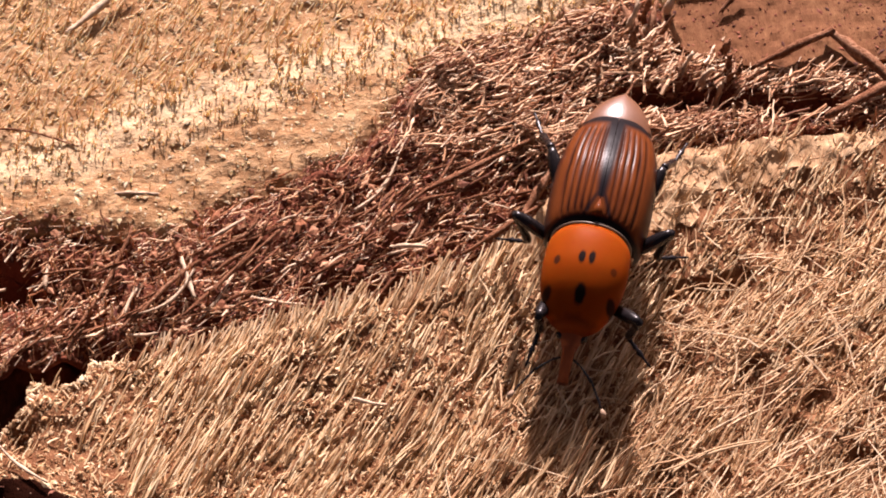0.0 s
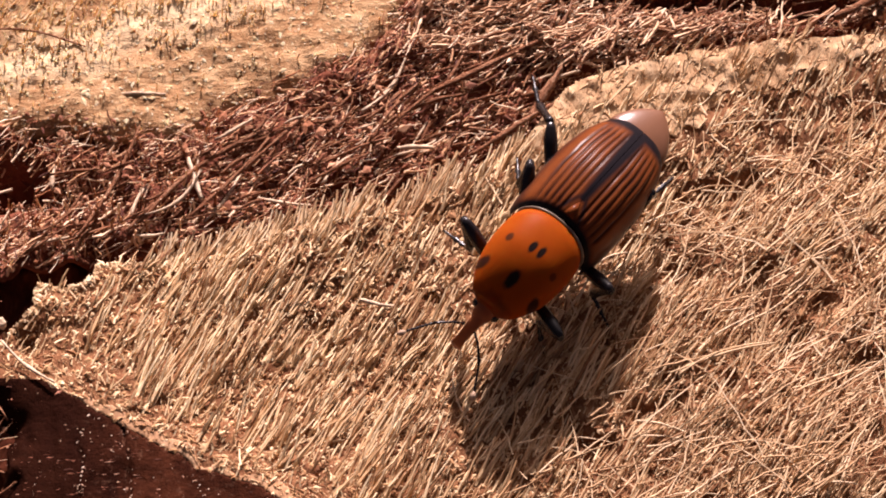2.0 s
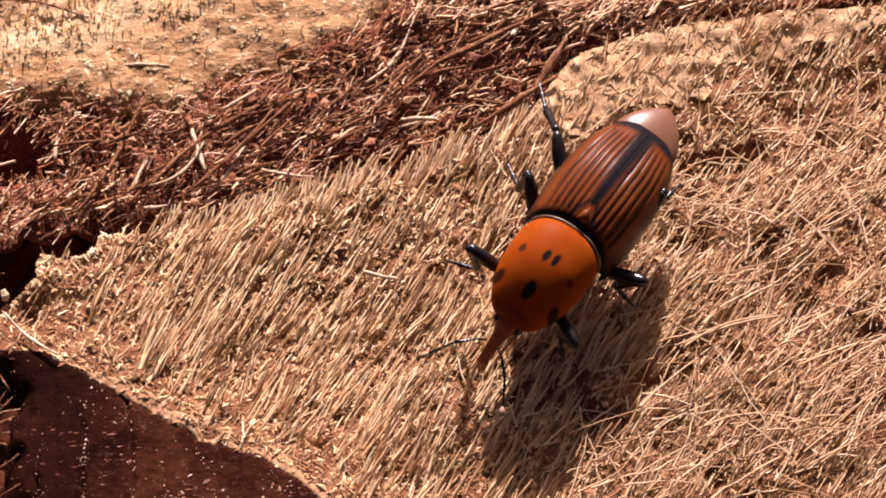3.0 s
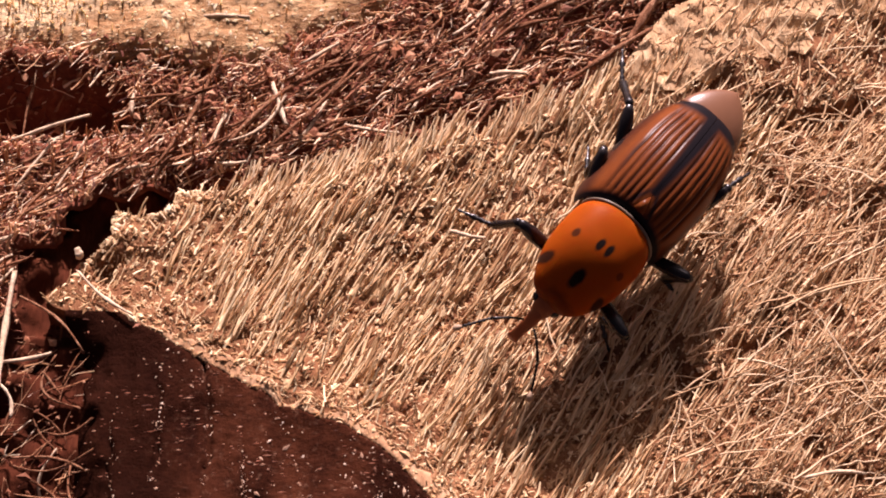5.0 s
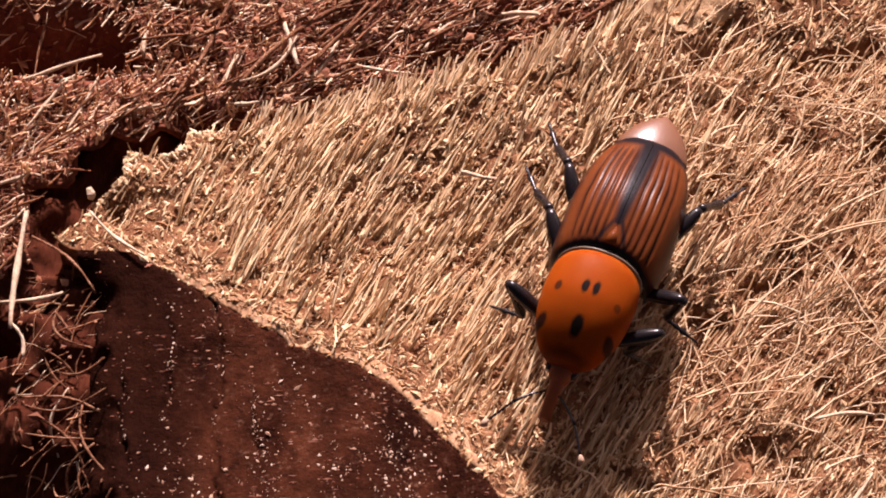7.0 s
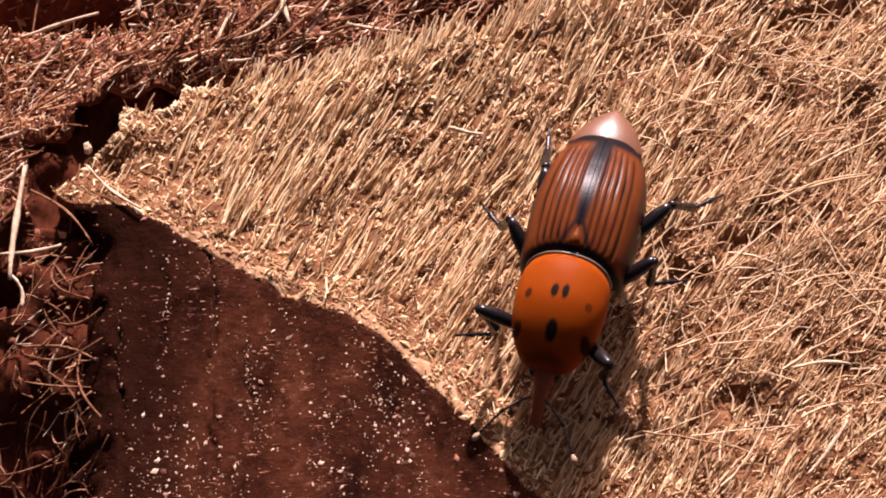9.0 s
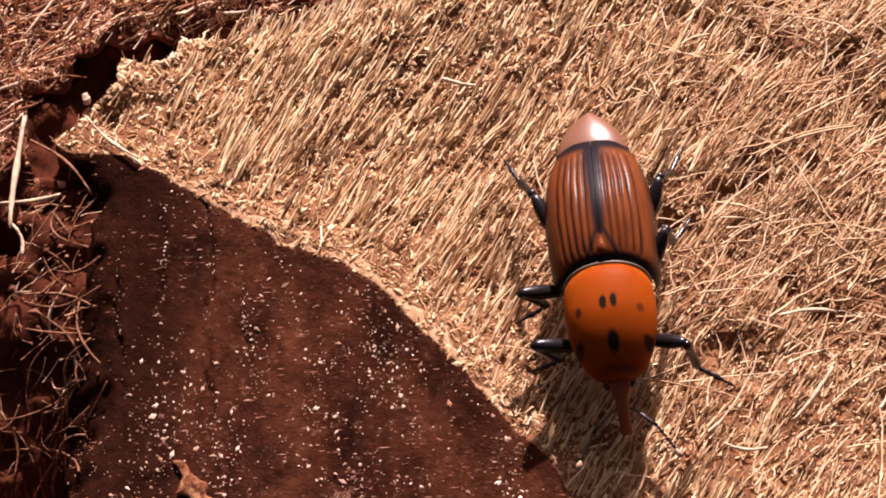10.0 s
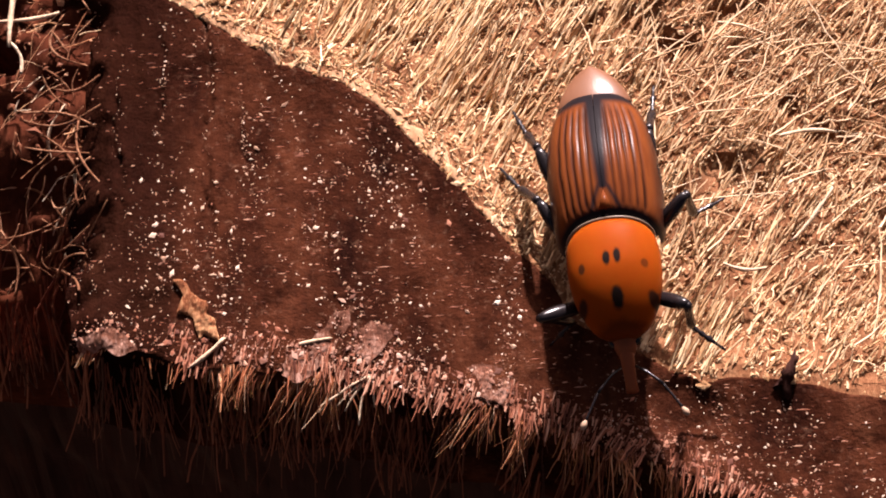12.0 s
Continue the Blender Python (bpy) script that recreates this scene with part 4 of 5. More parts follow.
# ---- single sticks, chips and flakes ----
def stick(a, b, radius, material, label, bow=0.06, name="stick", category="stick", flat=1.0, sides=7):
    """One splinter from a to b (millimetres), slightly bowed and uneven, with broken ends."""
    a, b = np.array(a, float), np.array(b, float)
    way = b - a
    length = np.linalg.norm(way)
    way = way / length
    side = np.cross(way, (0, 0, 1.0))
    side /= np.linalg.norm(side)
    up = np.cross(side, way)
    n = 9
    verts, faces = [], []
    phase = rng.random() * 6
    for i in range(n + 1):
        u = i / n
        c = a + way * length * u + side * bow * length * math.sin(math.pi * u) + up * 0.02 * length * math.sin(5 * u + phase)
        r = radius * (0.62 + 0.38 * math.sin(math.pi * min(max(u, 0.12), 0.9))) * (1 + 0.16 * math.sin(9 * u + phase))
        for k in range(sides):
            t = 2 * math.pi * k / sides
            skew = (0.5 * math.sin(3 * t + phase) + 0.9 * float(rng.normal())) * radius if i in (0, n) else 0
            worn = r * (1 + 0.14 * float(rng.normal()))
            verts.append(c + side * math.cos(t) * worn + up * math.sin(t) * worn * flat + way * skew)
    for i in range(n):
        for k in range(sides):
            faces.append([i * sides + k, i * sides + (k + 1) % sides, (i + 1) * sides + (k + 1) % sides, (i + 1) * sides + k])
    faces += [list(range(sides))[::-1], [n * sides + k for k in range(sides)]]
    ob = fill(name, np.array(verts) - a, faces, material, smooth=True)
    ob.location = a * MM
    return tagged(ob, label, category, group="loose wood splinters")


WHITE_STICK = "bleached pale splinter of wood lying in the gap"
DARK_STICK = "red-brown woody splinter lying in the gap"
LOOSE = "pale wood chip lying on the wood face"
stick((-41.1, -1.4, 0.6), (-41.9, -14.0, 0.2), 0.33, STICK, "long bleached white splinter standing in the gap", 0.02)
stick((-41.9, -13.4, 0.1), (-40.6, -16.9, -0.4), 0.2, STICK, WHITE_STICK, -0.15)
stick((-43.6, -11.2, 0.1), (-37.0, -10.1, 0.3), 0.2, STICK, WHITE_STICK, 0.04)
stick((-40.5, -3.6, 0.2), (-33.8, -10.2, 0.3), 0.15, TWIG, DARK_STICK, -0.08)
stick((-34.8, -1.3, 0.8), (-29.2, -6.2, 0.6), 0.18, STICK, "thin pale splinter lying over the wood's edge", 0.05)
stick((6.2, 22.3, 0.5), (9.8, 22.2, 0.6), 0.27, STICK, WHITE_STICK, 0.0)
stick((-8.6, 16.1, 0.5), (-3.2, 15.0, 0.6), 0.17, STICK, WHITE_STICK, 0.05)
stick((-42.3, 14.5, 0.5), (-34.8, 17.0, 0.8), 0.19, STICK, WHITE_STICK, 0.0)
stick((-23.8, 29.5, 0.5), (-18.7, 29.3, 0.5), 0.24, STICK, "pale chip lying on the ledge", 0.0, "chip", "chip")
stick((9.3, 29.2, 0.6), (21.9, 36.0, 0.8), 0.36, TWIG, "long light brown splinter lying in the gap", 0.02)
stick((20.4, 26.1, 0.2), (23.8, 31.5, 1.0), 0.5, TWIG, "thick brown splinter leaning on the wood's edge", 0.0)
stick((33.6, -6.3, 1.8), (44.2, -3.2, 2.0), 0.15, HAIR, "long pale fibre lying over the bristles", -0.05)
stick((34.4, -6.6, 1.9), (43.9, -2.6, 1.7), 0.1, HAIR, "long pale fibre lying over the bristles", -0.08)
stick((1.7, 2.6, 2.2), (5.3, 1.6, 2.2), 0.22, STICK, LOOSE, 0.05, "chip", "chip")
stick((-29.2, 50.6, 1.6), (-22.6, 56.8, 2.0), 0.42, STICK, "pale splinter lying on the ledge", 0.0)
stick((-37.5, 37.6, 1.1), (-27.4, 35.4, 1.0), 0.14, TWIG, "thin curved brown fibre lying on the ledge", -0.06)
stick((7.4, 34.0, -0.6), (8.8, 41.0, 1.6), 0.3, TWIG, DARK_STICK, 0.02)
stick((47.5, 46.2, 0.5), (56.3, 50.2, 1.2), 0.55, TWIG, "thick frayed brown splinter across the gap", 0.0)
stick((56.0, 50.4, 1.2), (63.5, 42.5, 0.4), 0.75, TWIG, "thick frayed brown splinter across the gap", 0.0)
stick((54.8, 39.0, 0.4), (66.5, 46.0, 0.9), 0.55, TWIG, "long brown splinter across the gap", 0.0)
stick((-27.6, 11.0, 0.4), (-21.4, 24.8, 0.9), 0.24, TWIG, DARK_STICK, 0.03)
stick((-21.0, 13.0, 0.4), (-8.6, 24.4, 0.9), 0.28, TWIG, DARK_STICK, -0.06)
stick((-16.6, 13.3, 0.4), (-3.0, 27.3, 1.0), 0.22, TWIG, DARK_STICK, 0.02)
stick((14.0, 21.4, 0.5), (22.8, 27.4, 0.7), 0.32, TWIG, DARK_STICK, 0.0)
stick((-16.0, 20.4, 0.7), (-14.8, 16.4, 0.6), 0.3, STICK, WHITE_STICK, 0.0)
stick((32.6, 54.4, 1.2), (35.0, 50.0, 0.2), 0.5, TWIG, DARK_STICK, 0.0)
stick((36.8, 54.4, 1.4), (35.4, 48.6, 0.0), 0.36, TWIG, DARK_STICK, 0.03)
stick((26.2, 53.3, 1.5), (29.3, 49.0, 0.6), 0.24, TWIG, DARK_STICK, 0.1)
stick((44.0, 53.6, 0.2), (47.0, 57.4, 1.4), 0.34, TWIG, "brown splinter standing at the ledge", 0.0)
stick((18.5, 45.0, 0.2), (24.2, 51.2, 1.0), 0.3, TWIG, DARK_STICK, 0.04)
stick((11.0, 46.2, -0.2), (18.2, 43.6, 0.0), 0.4, STICK, WHITE_STICK, 0.02)
stick((16.6, 41.6, 0.2), (22.4, 38.2, 0.0), 0.2, STICK, WHITE_STICK, -0.04)
stick((-22.6, -48.6, -0.6), (-19.4, -45.9, 0.1), 0.2, STICK, "pale splinter stuck on the bark's lip", 0.05)
stick((39.5, -53.2, -0.9), (40.6, -62.0, -3.0), 0.2, STICK, "thin pale fibre hanging over the bark", 0.05)
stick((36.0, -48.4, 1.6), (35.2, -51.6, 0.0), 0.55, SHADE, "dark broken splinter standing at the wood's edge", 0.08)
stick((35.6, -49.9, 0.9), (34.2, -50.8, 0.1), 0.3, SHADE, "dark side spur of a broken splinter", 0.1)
stick((36.2, -36.0, 1.6), (40.4, -30.5, 1.8), 0.2, STICK, LOOSE, 0.03, "chip", "chip")
stick((29.6, -38.3, 1.3), (33.6, -38.8, 1.3), 0.2, STICK, LOOSE, 0.12, "chip", "chip")
stick((35.5, -24.6, 1.5), (41.2, -24.0, 1.5), 0.2, STICK, LOOSE, -0.08, "chip", "chip")
stick((-12.6, -46.3, -0.6), (-9.0, -45.6, -0.4), 0.17, STICK, "pale splinter stuck on the bark", 0.0)

# a fan of pale fibres torn loose at the bark's lip
for dx, dy, size in ((-4.4, -2.6, 0.10), (-3.2, -3.6, 0.12), (-2.3, -3.0, 0.09), (-1.2, -4.0, 0.11), (-0.2, -3.0, 0.09), (0.9, -2.6, 0.10), (-5.2, -3.9, 0.08)):
    stick((-4.8 + 0.12 * dx, -49.6, -0.5), (-4.8 + dx + 0.5 * float(rng.normal()), -49.6 + dy * float(0.7 + 0.5 * rng.random()), -1.2 + 0.25 * dy), size, STICK, "pale fibre sticking out from the bark's lip", float(rng.normal(0, 0.05)), "fibre", "fibre", sides=6)


def loose_splinters(count):
    """Single splinters lying over the litter of the gap, mostly along its run."""
    pts, _ = scatter([(-44, -8), (-30, 8), (4, 16), (30, 36), (60, 40), (60, 47), (30, 50), (2, 30), (-22, 22), (-44, 22)], 2600)
    pts = pts[gap_mask(pts[:, 0], pts[:, 1])][:count]
    n = len(pts)
    turn, half = rng.normal(0.6, 0.33, n), 1.0 + 3.4 * rng.random(n) ** 2
    run = np.stack([half * np.cos(turn), half * np.sin(turn)], 1)
    low, high = pts - run, pts + run
    rest = 0.5 * (bed_height(low[:, 0], low[:, 1]) + bed_height(high[:, 0], high[:, 1]))
    for start, end, mean in zip(low.tolist(), high.tolist(), rest.tolist()):
        pale = rng.random() < 0.22
        stick((*start, mean + 1.3 + 0.3 * rng.random()), (*end, mean + 1.4 + 0.5 * rng.random()), 0.10 + 0.14 * rng.random(), STICK if pale else TWIG,
              WHITE_STICK if pale else DARK_STICK, float(rng.normal(0, 0.05)), sides=6)


loose_splinters(190)


def curled_twigs(count):
    """Thin curled twigs and root hairs hanging about the slope beside the bark."""
    pts, _ = scatter([(-46, -6), (-38, -9), (-33.5, -12), (-33.5, -38), (-46, -36)], 900)
    pts = pts[:count]
    turn, half = rng.uniform(0, 3.14, len(pts)), 1.4 + 2.8 * rng.random(len(pts)) ** 1.5
    run = np.stack([half * np.cos(turn), half * np.sin(turn)], 1)
    low, high = pts - run, pts + run
    floor = [np.maximum(bed_height(p[:, 0], p[:, 1]), np.where(outline_distance(BARK_POLY, p[:, 0], p[:, 1])[0] > 0, bark_height(p[:, 0], p[:, 1]), -99)) for p in (low, high)]
    for start, end, za, zb in zip(low.tolist(), high.tolist(), floor[0].tolist(), floor[1].tolist()):
        pale = rng.random() < 0.08
        stick((*start, za + 0.15 + 0.5 * rng.random()), (*end, zb + 0.2 + 0.9 * rng.random()), 0.07 + 0.09 * rng.random(), STICK if pale else TWIG,
              "thin pale curled twig beside the bark" if pale else "thin red-brown curled twig beside the bark", float(rng.normal(0, 0.2)), "twig", "twig", sides=6)


curled_twigs(72)


def standing_stubs(count):
    """Thick broken fibre stubs standing out of the frayed part of the gap."""
    pts, _ = scatter([(27, 45), (30, 51), (33, 54.5), (38, 54.5), (47, 48.5), (46, 44), (34, 43.5)], 400)
    for x, y in pts[:count].tolist():
        z = float(bed_height(np.array([x]), np.array([y]))[0])
        tall = 1.8 + 2.4 * rng.random()
        lean = (float(rng.normal(0.25, 0.35)), float(rng.normal(0.15, 0.25)))
        pale = rng.random() < 0.35
        stick((x, y, z - 0.3), (x + lean[0] * tall, y + lean[1] * tall, z + tall), 0.2 + 0.28 * rng.random(), STICK if pale else TWIG,
              "pale frayed fibre stub standing in the gap" if pale else "broken brown fibre stub standing in the gap", float(rng.normal(0, 0.04)), "fibre_stub", "stub", sides=6)


standing_stubs(34)


def flake(points, z, material, label, thick=0.25, tilt=(0.0, 0.0), torn=0.3):
    """A small bent flake with a ragged outline and real thickness."""
    p = np.array(points, float)
    c = p.mean(0)
    line = ragged([(float(x - c[0]), float(y - c[1])) for x, y in p], 0.25, torn, int(abs(c[0] * 7)) % 30)
    ob = slab("flake", line, lambda x, y: tilt[0] * x + tilt[1] * y + 0.22 * value_noise(x + c[0], y, 1.1, 81) + 0.10 * value_noise(x + c[0], y, 0.4, 82), material, -0.25 - thick, step=0.13, lip=0.15)
    ob.location = (c[0] * MM, c[1] * MM, z * MM)
    return tagged(ob, label, "flake", group="flakes on the bark")


FLAKE = wood_material("grey_flake", [(0.32, (0.035, 0.011, 0.006)), (0.5, (0.13, 0.05, 0.029)), (0.68, (0.42, 0.25, 0.19))], grain_scale=1500.0, relief=0.0007)
RUST = wood_material("rusty_flake", [(0.3, (0.05, 0.014, 0.006)), (0.46, (0.20, 0.066, 0.026)), (0.66, (0.56, 0.31, 0.15))], grain_scale=2200.0, relief=0.0007)
flake([(-24.8, -40.2), (-23.6, -40.0), (-23.2, -41.4), (-21.6, -41.6), (-21.9, -43.0), (-20.2, -44.0), (-19.8, -46.0), (-21.4, -45.0), (-22.4, -45.5), (-23.0, -43.6), (-24.3, -43.0), (-23.8, -41.8)], 0.2, RUST, "rusty orange fibrous flake stuck on bark", 0.3, (0.1, 0.15), 0.5)
flake([(-6.0, -49.2), (-5.3, -48.9), (-4.5, -49.7), (-4.6, -51.0), (-5.7, -50.6)], -0.9, PALE, "pale torn wood flake at the lip", 0.3, (0.1, 0.3))


PEEL = "grey-pink skin peeling off the bark's lip"
PATCHES = []


def peel(points, material, label, rise=0.03):
    """A thin shred of skin lying on the bark, its low end lifted over the lip."""
    p = np.array(points, float)
    c = p.mean(0)
    line = ragged([(float(x - c[0]), float(y - c[1])) for x, y in p], 0.3, 0.6, int(abs(c[0] * 5)) % 30)
    foot = p[:, 1].min() - c[1]
    lift = lambda x, y: bark_height(x + c[0], y + c[1]) + rise + 0.10 * value_noise(x + c[0], y * 0.5, 0.8, 83) + 0.06 * value_noise(x, y, 0.3, 84) + 0.2 * np.clip(1 - (y - foot) / 2.0, 0, 1)
    ob = slab("flake", line, lift, material, None, step=0.16, skin=0.14)
    ob.location = (c[0] * MM, c[1] * MM, 0)
    PATCHES.append(points)
    return tagged(ob, label, "flake", group="flakes on the bark")


peel([(-7.6, -41.5), (-6.8, -42.6), (-7.8, -45.2), (-9.4, -47.6), (-12.0, -49.6), (-13.9, -49.4), (-12.6, -46.4), (-10.4, -44.6)], FLAKE, PEEL)
peel([(-6.2, -44.6), (-3.6, -44.2), (-2.4, -45.6), (-3.2, -47.6), (-5.2, -48.2), (-6.4, -46.6)], FLAKE, PEEL)
peel([(5.0, -48.6), (7.4, -48.2), (8.6, -50.4), (7.8, -52.6), (5.6, -52.0)], FLAKE, PEEL)
peel([(-33.4, -44.6), (-31.0, -44.0), (-28.4, -45.0), (-27.6, -46.8), (-30.4, -46.8), (-33.2, -46.0)], FLAKE, PEEL)


def peeling_scales():
    """Small curled scales on and round the peeling patches."""
    spots = []
    for poly in PATCHES:
        c = np.mean(poly, 0)
        wide = [(c[0] + 1.35 * (x - c[0]), c[1] + 1.25 * (y - c[1])) for x, y in poly]
        pts, _ = scatter(wide, 60000)
        spots.append(pts[:60])
    strip = [(-20, -46.6), (-10, -46.2), (2, -47.6), (9, -50.2), (9, -53.2), (0, -51.4), (-10, -49.6), (-20, -48.4)]
    spots.append(scatter(strip, 60000)[0][:240])
    p = np.concatenate(spots)
    return crumbs(np.stack([p[:, 0], p[:, 1], bark_height(p[:, 0], p[:, 1]) + 0.12], 1), 0.06 + 0.22 * rng.random(len(p)) ** 3, 0.2)


PINK = fibre_material("pink_scale", [(0.1, (0.09, 0.03, 0.018)), (0.5, (0.28, 0.125, 0.078)), (0.95, (0.58, 0.38, 0.29))])
tagged(fill("peeling_scales", *peeling_scales(), PINK), "pinkish scales curling on the peeling bark", "flakes", kind="stuff")
flake([(12.6, -54.2), (13.4, -53.6), (15.4, -53.8), (15.6, -54.7), (13.6, -55.3)], -1.4, FLAKE, "grey papery flake stuck on bark", 0.12)
flake([(26.2, -50.7), (27.1, -50.2), (27.8, -50.8), (27.1, -51.4)], 0.1, PALE, "pale torn wood flake at the edge", 0.3)
flake([(-35.5, 1.6), (-35.0, 1.8), (-34.5, 1.2), (-34.7, 0.6), (-35.2, 0.7)], 0.15, STICK, "pale wood lump at the edge of the gap", 0.4, (0.2, 0.3))


# ---- the weevil ----
def shell_material(name, colour, dark, rough, marks=(), stripes=False, gloss=0.2, clear=0.0):
    m, nt, b = shader(name, rough, gloss)
    if clear:
        # light seeps through the thin shell
        b.inputs["Subsurface Weight"].default_value = clear
        b.inputs["Subsurface Radius"].default_value = (1.0, 0.35, 0.1)
        b.inputs["Subsurface Scale"].default_value = 0.0011
    v = coords(nt)
    broad = noise_tex(nt, v, 260.0, 3.0)
    fine = noise_tex(nt, v, 4200.0, 2.0)
    col = mix(nt, math_node(nt, "MULTIPLY", broad, 0.75), colour, tuple(c * 0.62 for c in colour))
    t = nt.nodes.new("ShaderNodeTexCoord")
    s = nt.nodes.new("ShaderNodeSeparateXYZ")
    nt.links.new(t.outputs["Object"], s.inputs[0])
    X, Y = s.outputs[0], s.outputs[1]
    wob = math_node(nt, "MULTIPLY", math_node(nt, "SUBTRACT", noise_tex(nt, v, 900.0, 2.0), 0.5), 0.7)
    for cx, cy, rx, ry, strength in marks:
        dx = math_node(nt, "POWER", math_node(nt, "ABSOLUTE", math_node(nt, "DIVIDE", math_node(nt, "SUBTRACT", X, cx * MM), rx * MM)), 2.0)
        dy = math_node(nt, "POWER", math_node(nt, "ABSOLUTE", math_node(nt, "DIVIDE", math_node(nt, "SUBTRACT", Y, cy * MM), ry * MM)), 2.0)
        d = math_node(nt, "ADD", math_node(nt, "SQRT", math_node(nt, "ADD", dx, dy)), wob)
        mr = node(nt, "ShaderNodeMapRange")
        mr.inputs["From Min"].default_value, mr.inputs["From Max"].default_value = 0.75, 1.2
        mr.inputs["To Min"].default_value, mr.inputs["To Max"].default_value = strength, 0.0
        nt.links.new(d, mr.inputs["Value"])
        col = mix(nt, mr.outputs[0], col, dark)
    if stripes:
        lane = nt.nodes.new("ShaderNodeAttribute")
        lane.attribute_name = "lane"
        edge = nt.nodes.new("ShaderNodeAttribute")
        edge.attribute_name = "edge"
        col = mix(nt, math_node(nt, "MULTIPLY", ramp(nt, noise_tex(nt, coords(nt, (1.0, 0.25, 1.0)), 700.0, 4.0, 0.65), [(0.40, (0, 0, 0)), (0.66, (1, 1, 1))]), 0.6), col, (0.085, 0.020, 0.008))
        col = mix(nt, math_node(nt, "MULTIPLY", lane.outputs["Fac"], 1.15), col, dark)
        col = mix(nt, edge.outputs["Fac"], col, (0.010, 0.008, 0.010))
    nt.links.new(col, b.inputs["Base Color"])
    bump(nt, b, fine, 0.12, 0.0001)
    return m


INK = (0.012, 0.008, 0.007)
ORANGE = shell_material("orange_shell", (0.305, 0.056, 0.004), INK, 0.45,
                        [(-0.5, 3.4, 0.36, 0.78, 1.0), (0.52, 3.5, 0.36, 0.74, 1.0), (0, 7.1, 0.6, 0.92, 1.0), (-3.0, 4.2, 0.32, 0.45, 0.6), (3.0, 4.0, 0.34, 0.5, 0.8),
                         (-3.4, 7.2, 0.5, 0.7, 0.9), (3.4, 7.2, 0.5, 0.7, 0.9), (0, 10.1, 3.2, 1.2, 0.5)], gloss=0.02, clear=0.6)
BROWNSHELL = shell_material("brown_shell", (0.19, 0.050, 0.013), (0.020, 0.006, 0.004), 0.3, stripes=True, gloss=0.06)
TAIL = shell_material("tail_shell", (0.20, 0.088, 0.047), INK, 0.3, gloss=0.35)
SNOUT = shell_material("snout_shell", (0.31, 0.088, 0.032), INK, 0.45)
BLACK = shell_material("black_shell", (0.014, 0.011, 0.012), INK, 0.25, gloss=0.35)
# the bright line along the collar is put into its pale grey colour
RIMGLINT = shell_material("rim_glint", (0.20, 0.15, 0.11), INK, 0.3, gloss=0.4)
CLUB = shell_material("club_shell", (0.45, 0.30, 0.20), INK, 0.6)


def loft(name, rings, material, parent, label="", close=True, attrs=None):
    """A smooth body through rings of equal point counts."""
    n, k = len(rings), len(rings[0])
    verts = np.array(rings).reshape(-1, 3)
    faces = []
    for i in range(n - 1):
        for j in range(k if close else k - 1):
            faces.append([i * k + j, i * k + (j + 1) % k, (i + 1) * k + (j + 1) % k, (i + 1) * k + j])
    if close:
        faces += [list(range(k))[::-1], [(n - 1) * k + j for j in range(k)]]
    ob = fill(name, verts, faces, material, parent, smooth=True, label=label)
    for key, values in (attrs or {}).items():
        a = ob.data.attributes.new(key, "FLOAT", "POINT")
        a.data.foreach_set("value", np.asarray(values, float).ravel())
    return ob


def spline(keys, t):
    """Smooth value through keys of (position, value)."""
    xs = [p for p, _ in keys]
    vs = [v for _, v in keys]
    if t <= xs[0]:
        return vs[0]
    if t >= xs[-1]:
        return vs[-1]
    i = max(j for j in range(len(xs) - 1) if xs[j] <= t)
    m = lambda j: 0 if j in (0, len(xs) - 1) else (vs[j + 1] - vs[j - 1]) / (xs[j + 1] - xs[j - 1])
    m0 = m(i) if i else (vs[1] - vs[0]) / (xs[1] - xs[0])
    m1 = m(i + 1) if i + 1 < len(xs) - 1 else (vs[-1] - vs[-2]) / (xs[-1] - xs[-2])
    h = xs[i + 1] - xs[i]
    u = (t - xs[i]) / h
    return (2 * u**3 - 3 * u**2 + 1) * vs[i] + (u**3 - 2 * u**2 + u) * h * m0 + (3 * u**2 - 2 * u**3) * vs[i + 1] + (u**3 - u**2) * h * m1


def oval(y, half, top, low, k=32, power=2.3, back=0.0):
    """A ring across the body at y; back pulls its crown along the body."""
    mid, tall = (top + low) / 2, (top - low) / 2
    out = []
    for j in range(k):
        a = 2 * math.pi * j / k
        c, s = math.cos(a), math.sin(a)
        out.append((half * math.copysign(abs(c) ** (2 / power), c), y - back * max(0.0, s) ** 1.5, mid + tall * math.copysign(abs(s) ** (2 / power), s)))
    return out


weevil = new("weevil")
tagged(weevil, "orange-brown striped palm weevil with black spots, walking on wood", "beetle")

PRO_HALF = [(0.0, 4.0), (0.8, 4.35), (2.2, 4.5), (4.0, 4.48), (5.8, 4.22), (7.2, 3.75), (8.5, 3.05), (9.2, 2.5), (9.6, 1.8)]
PRO_TOP = [(0.0, 8.3), (0.8, 8.75), (2.2, 9.0), (4.0, 8.95), (5.8, 8.4), (7.2, 7.65), (8.5, 6.7), (9.2, 6.0), (9.6, 5.3)]
PRO_LOW = [(0.0, 2.2), (4.0, 1.6), (8.0, 2.2), (9.7, 3.0)]


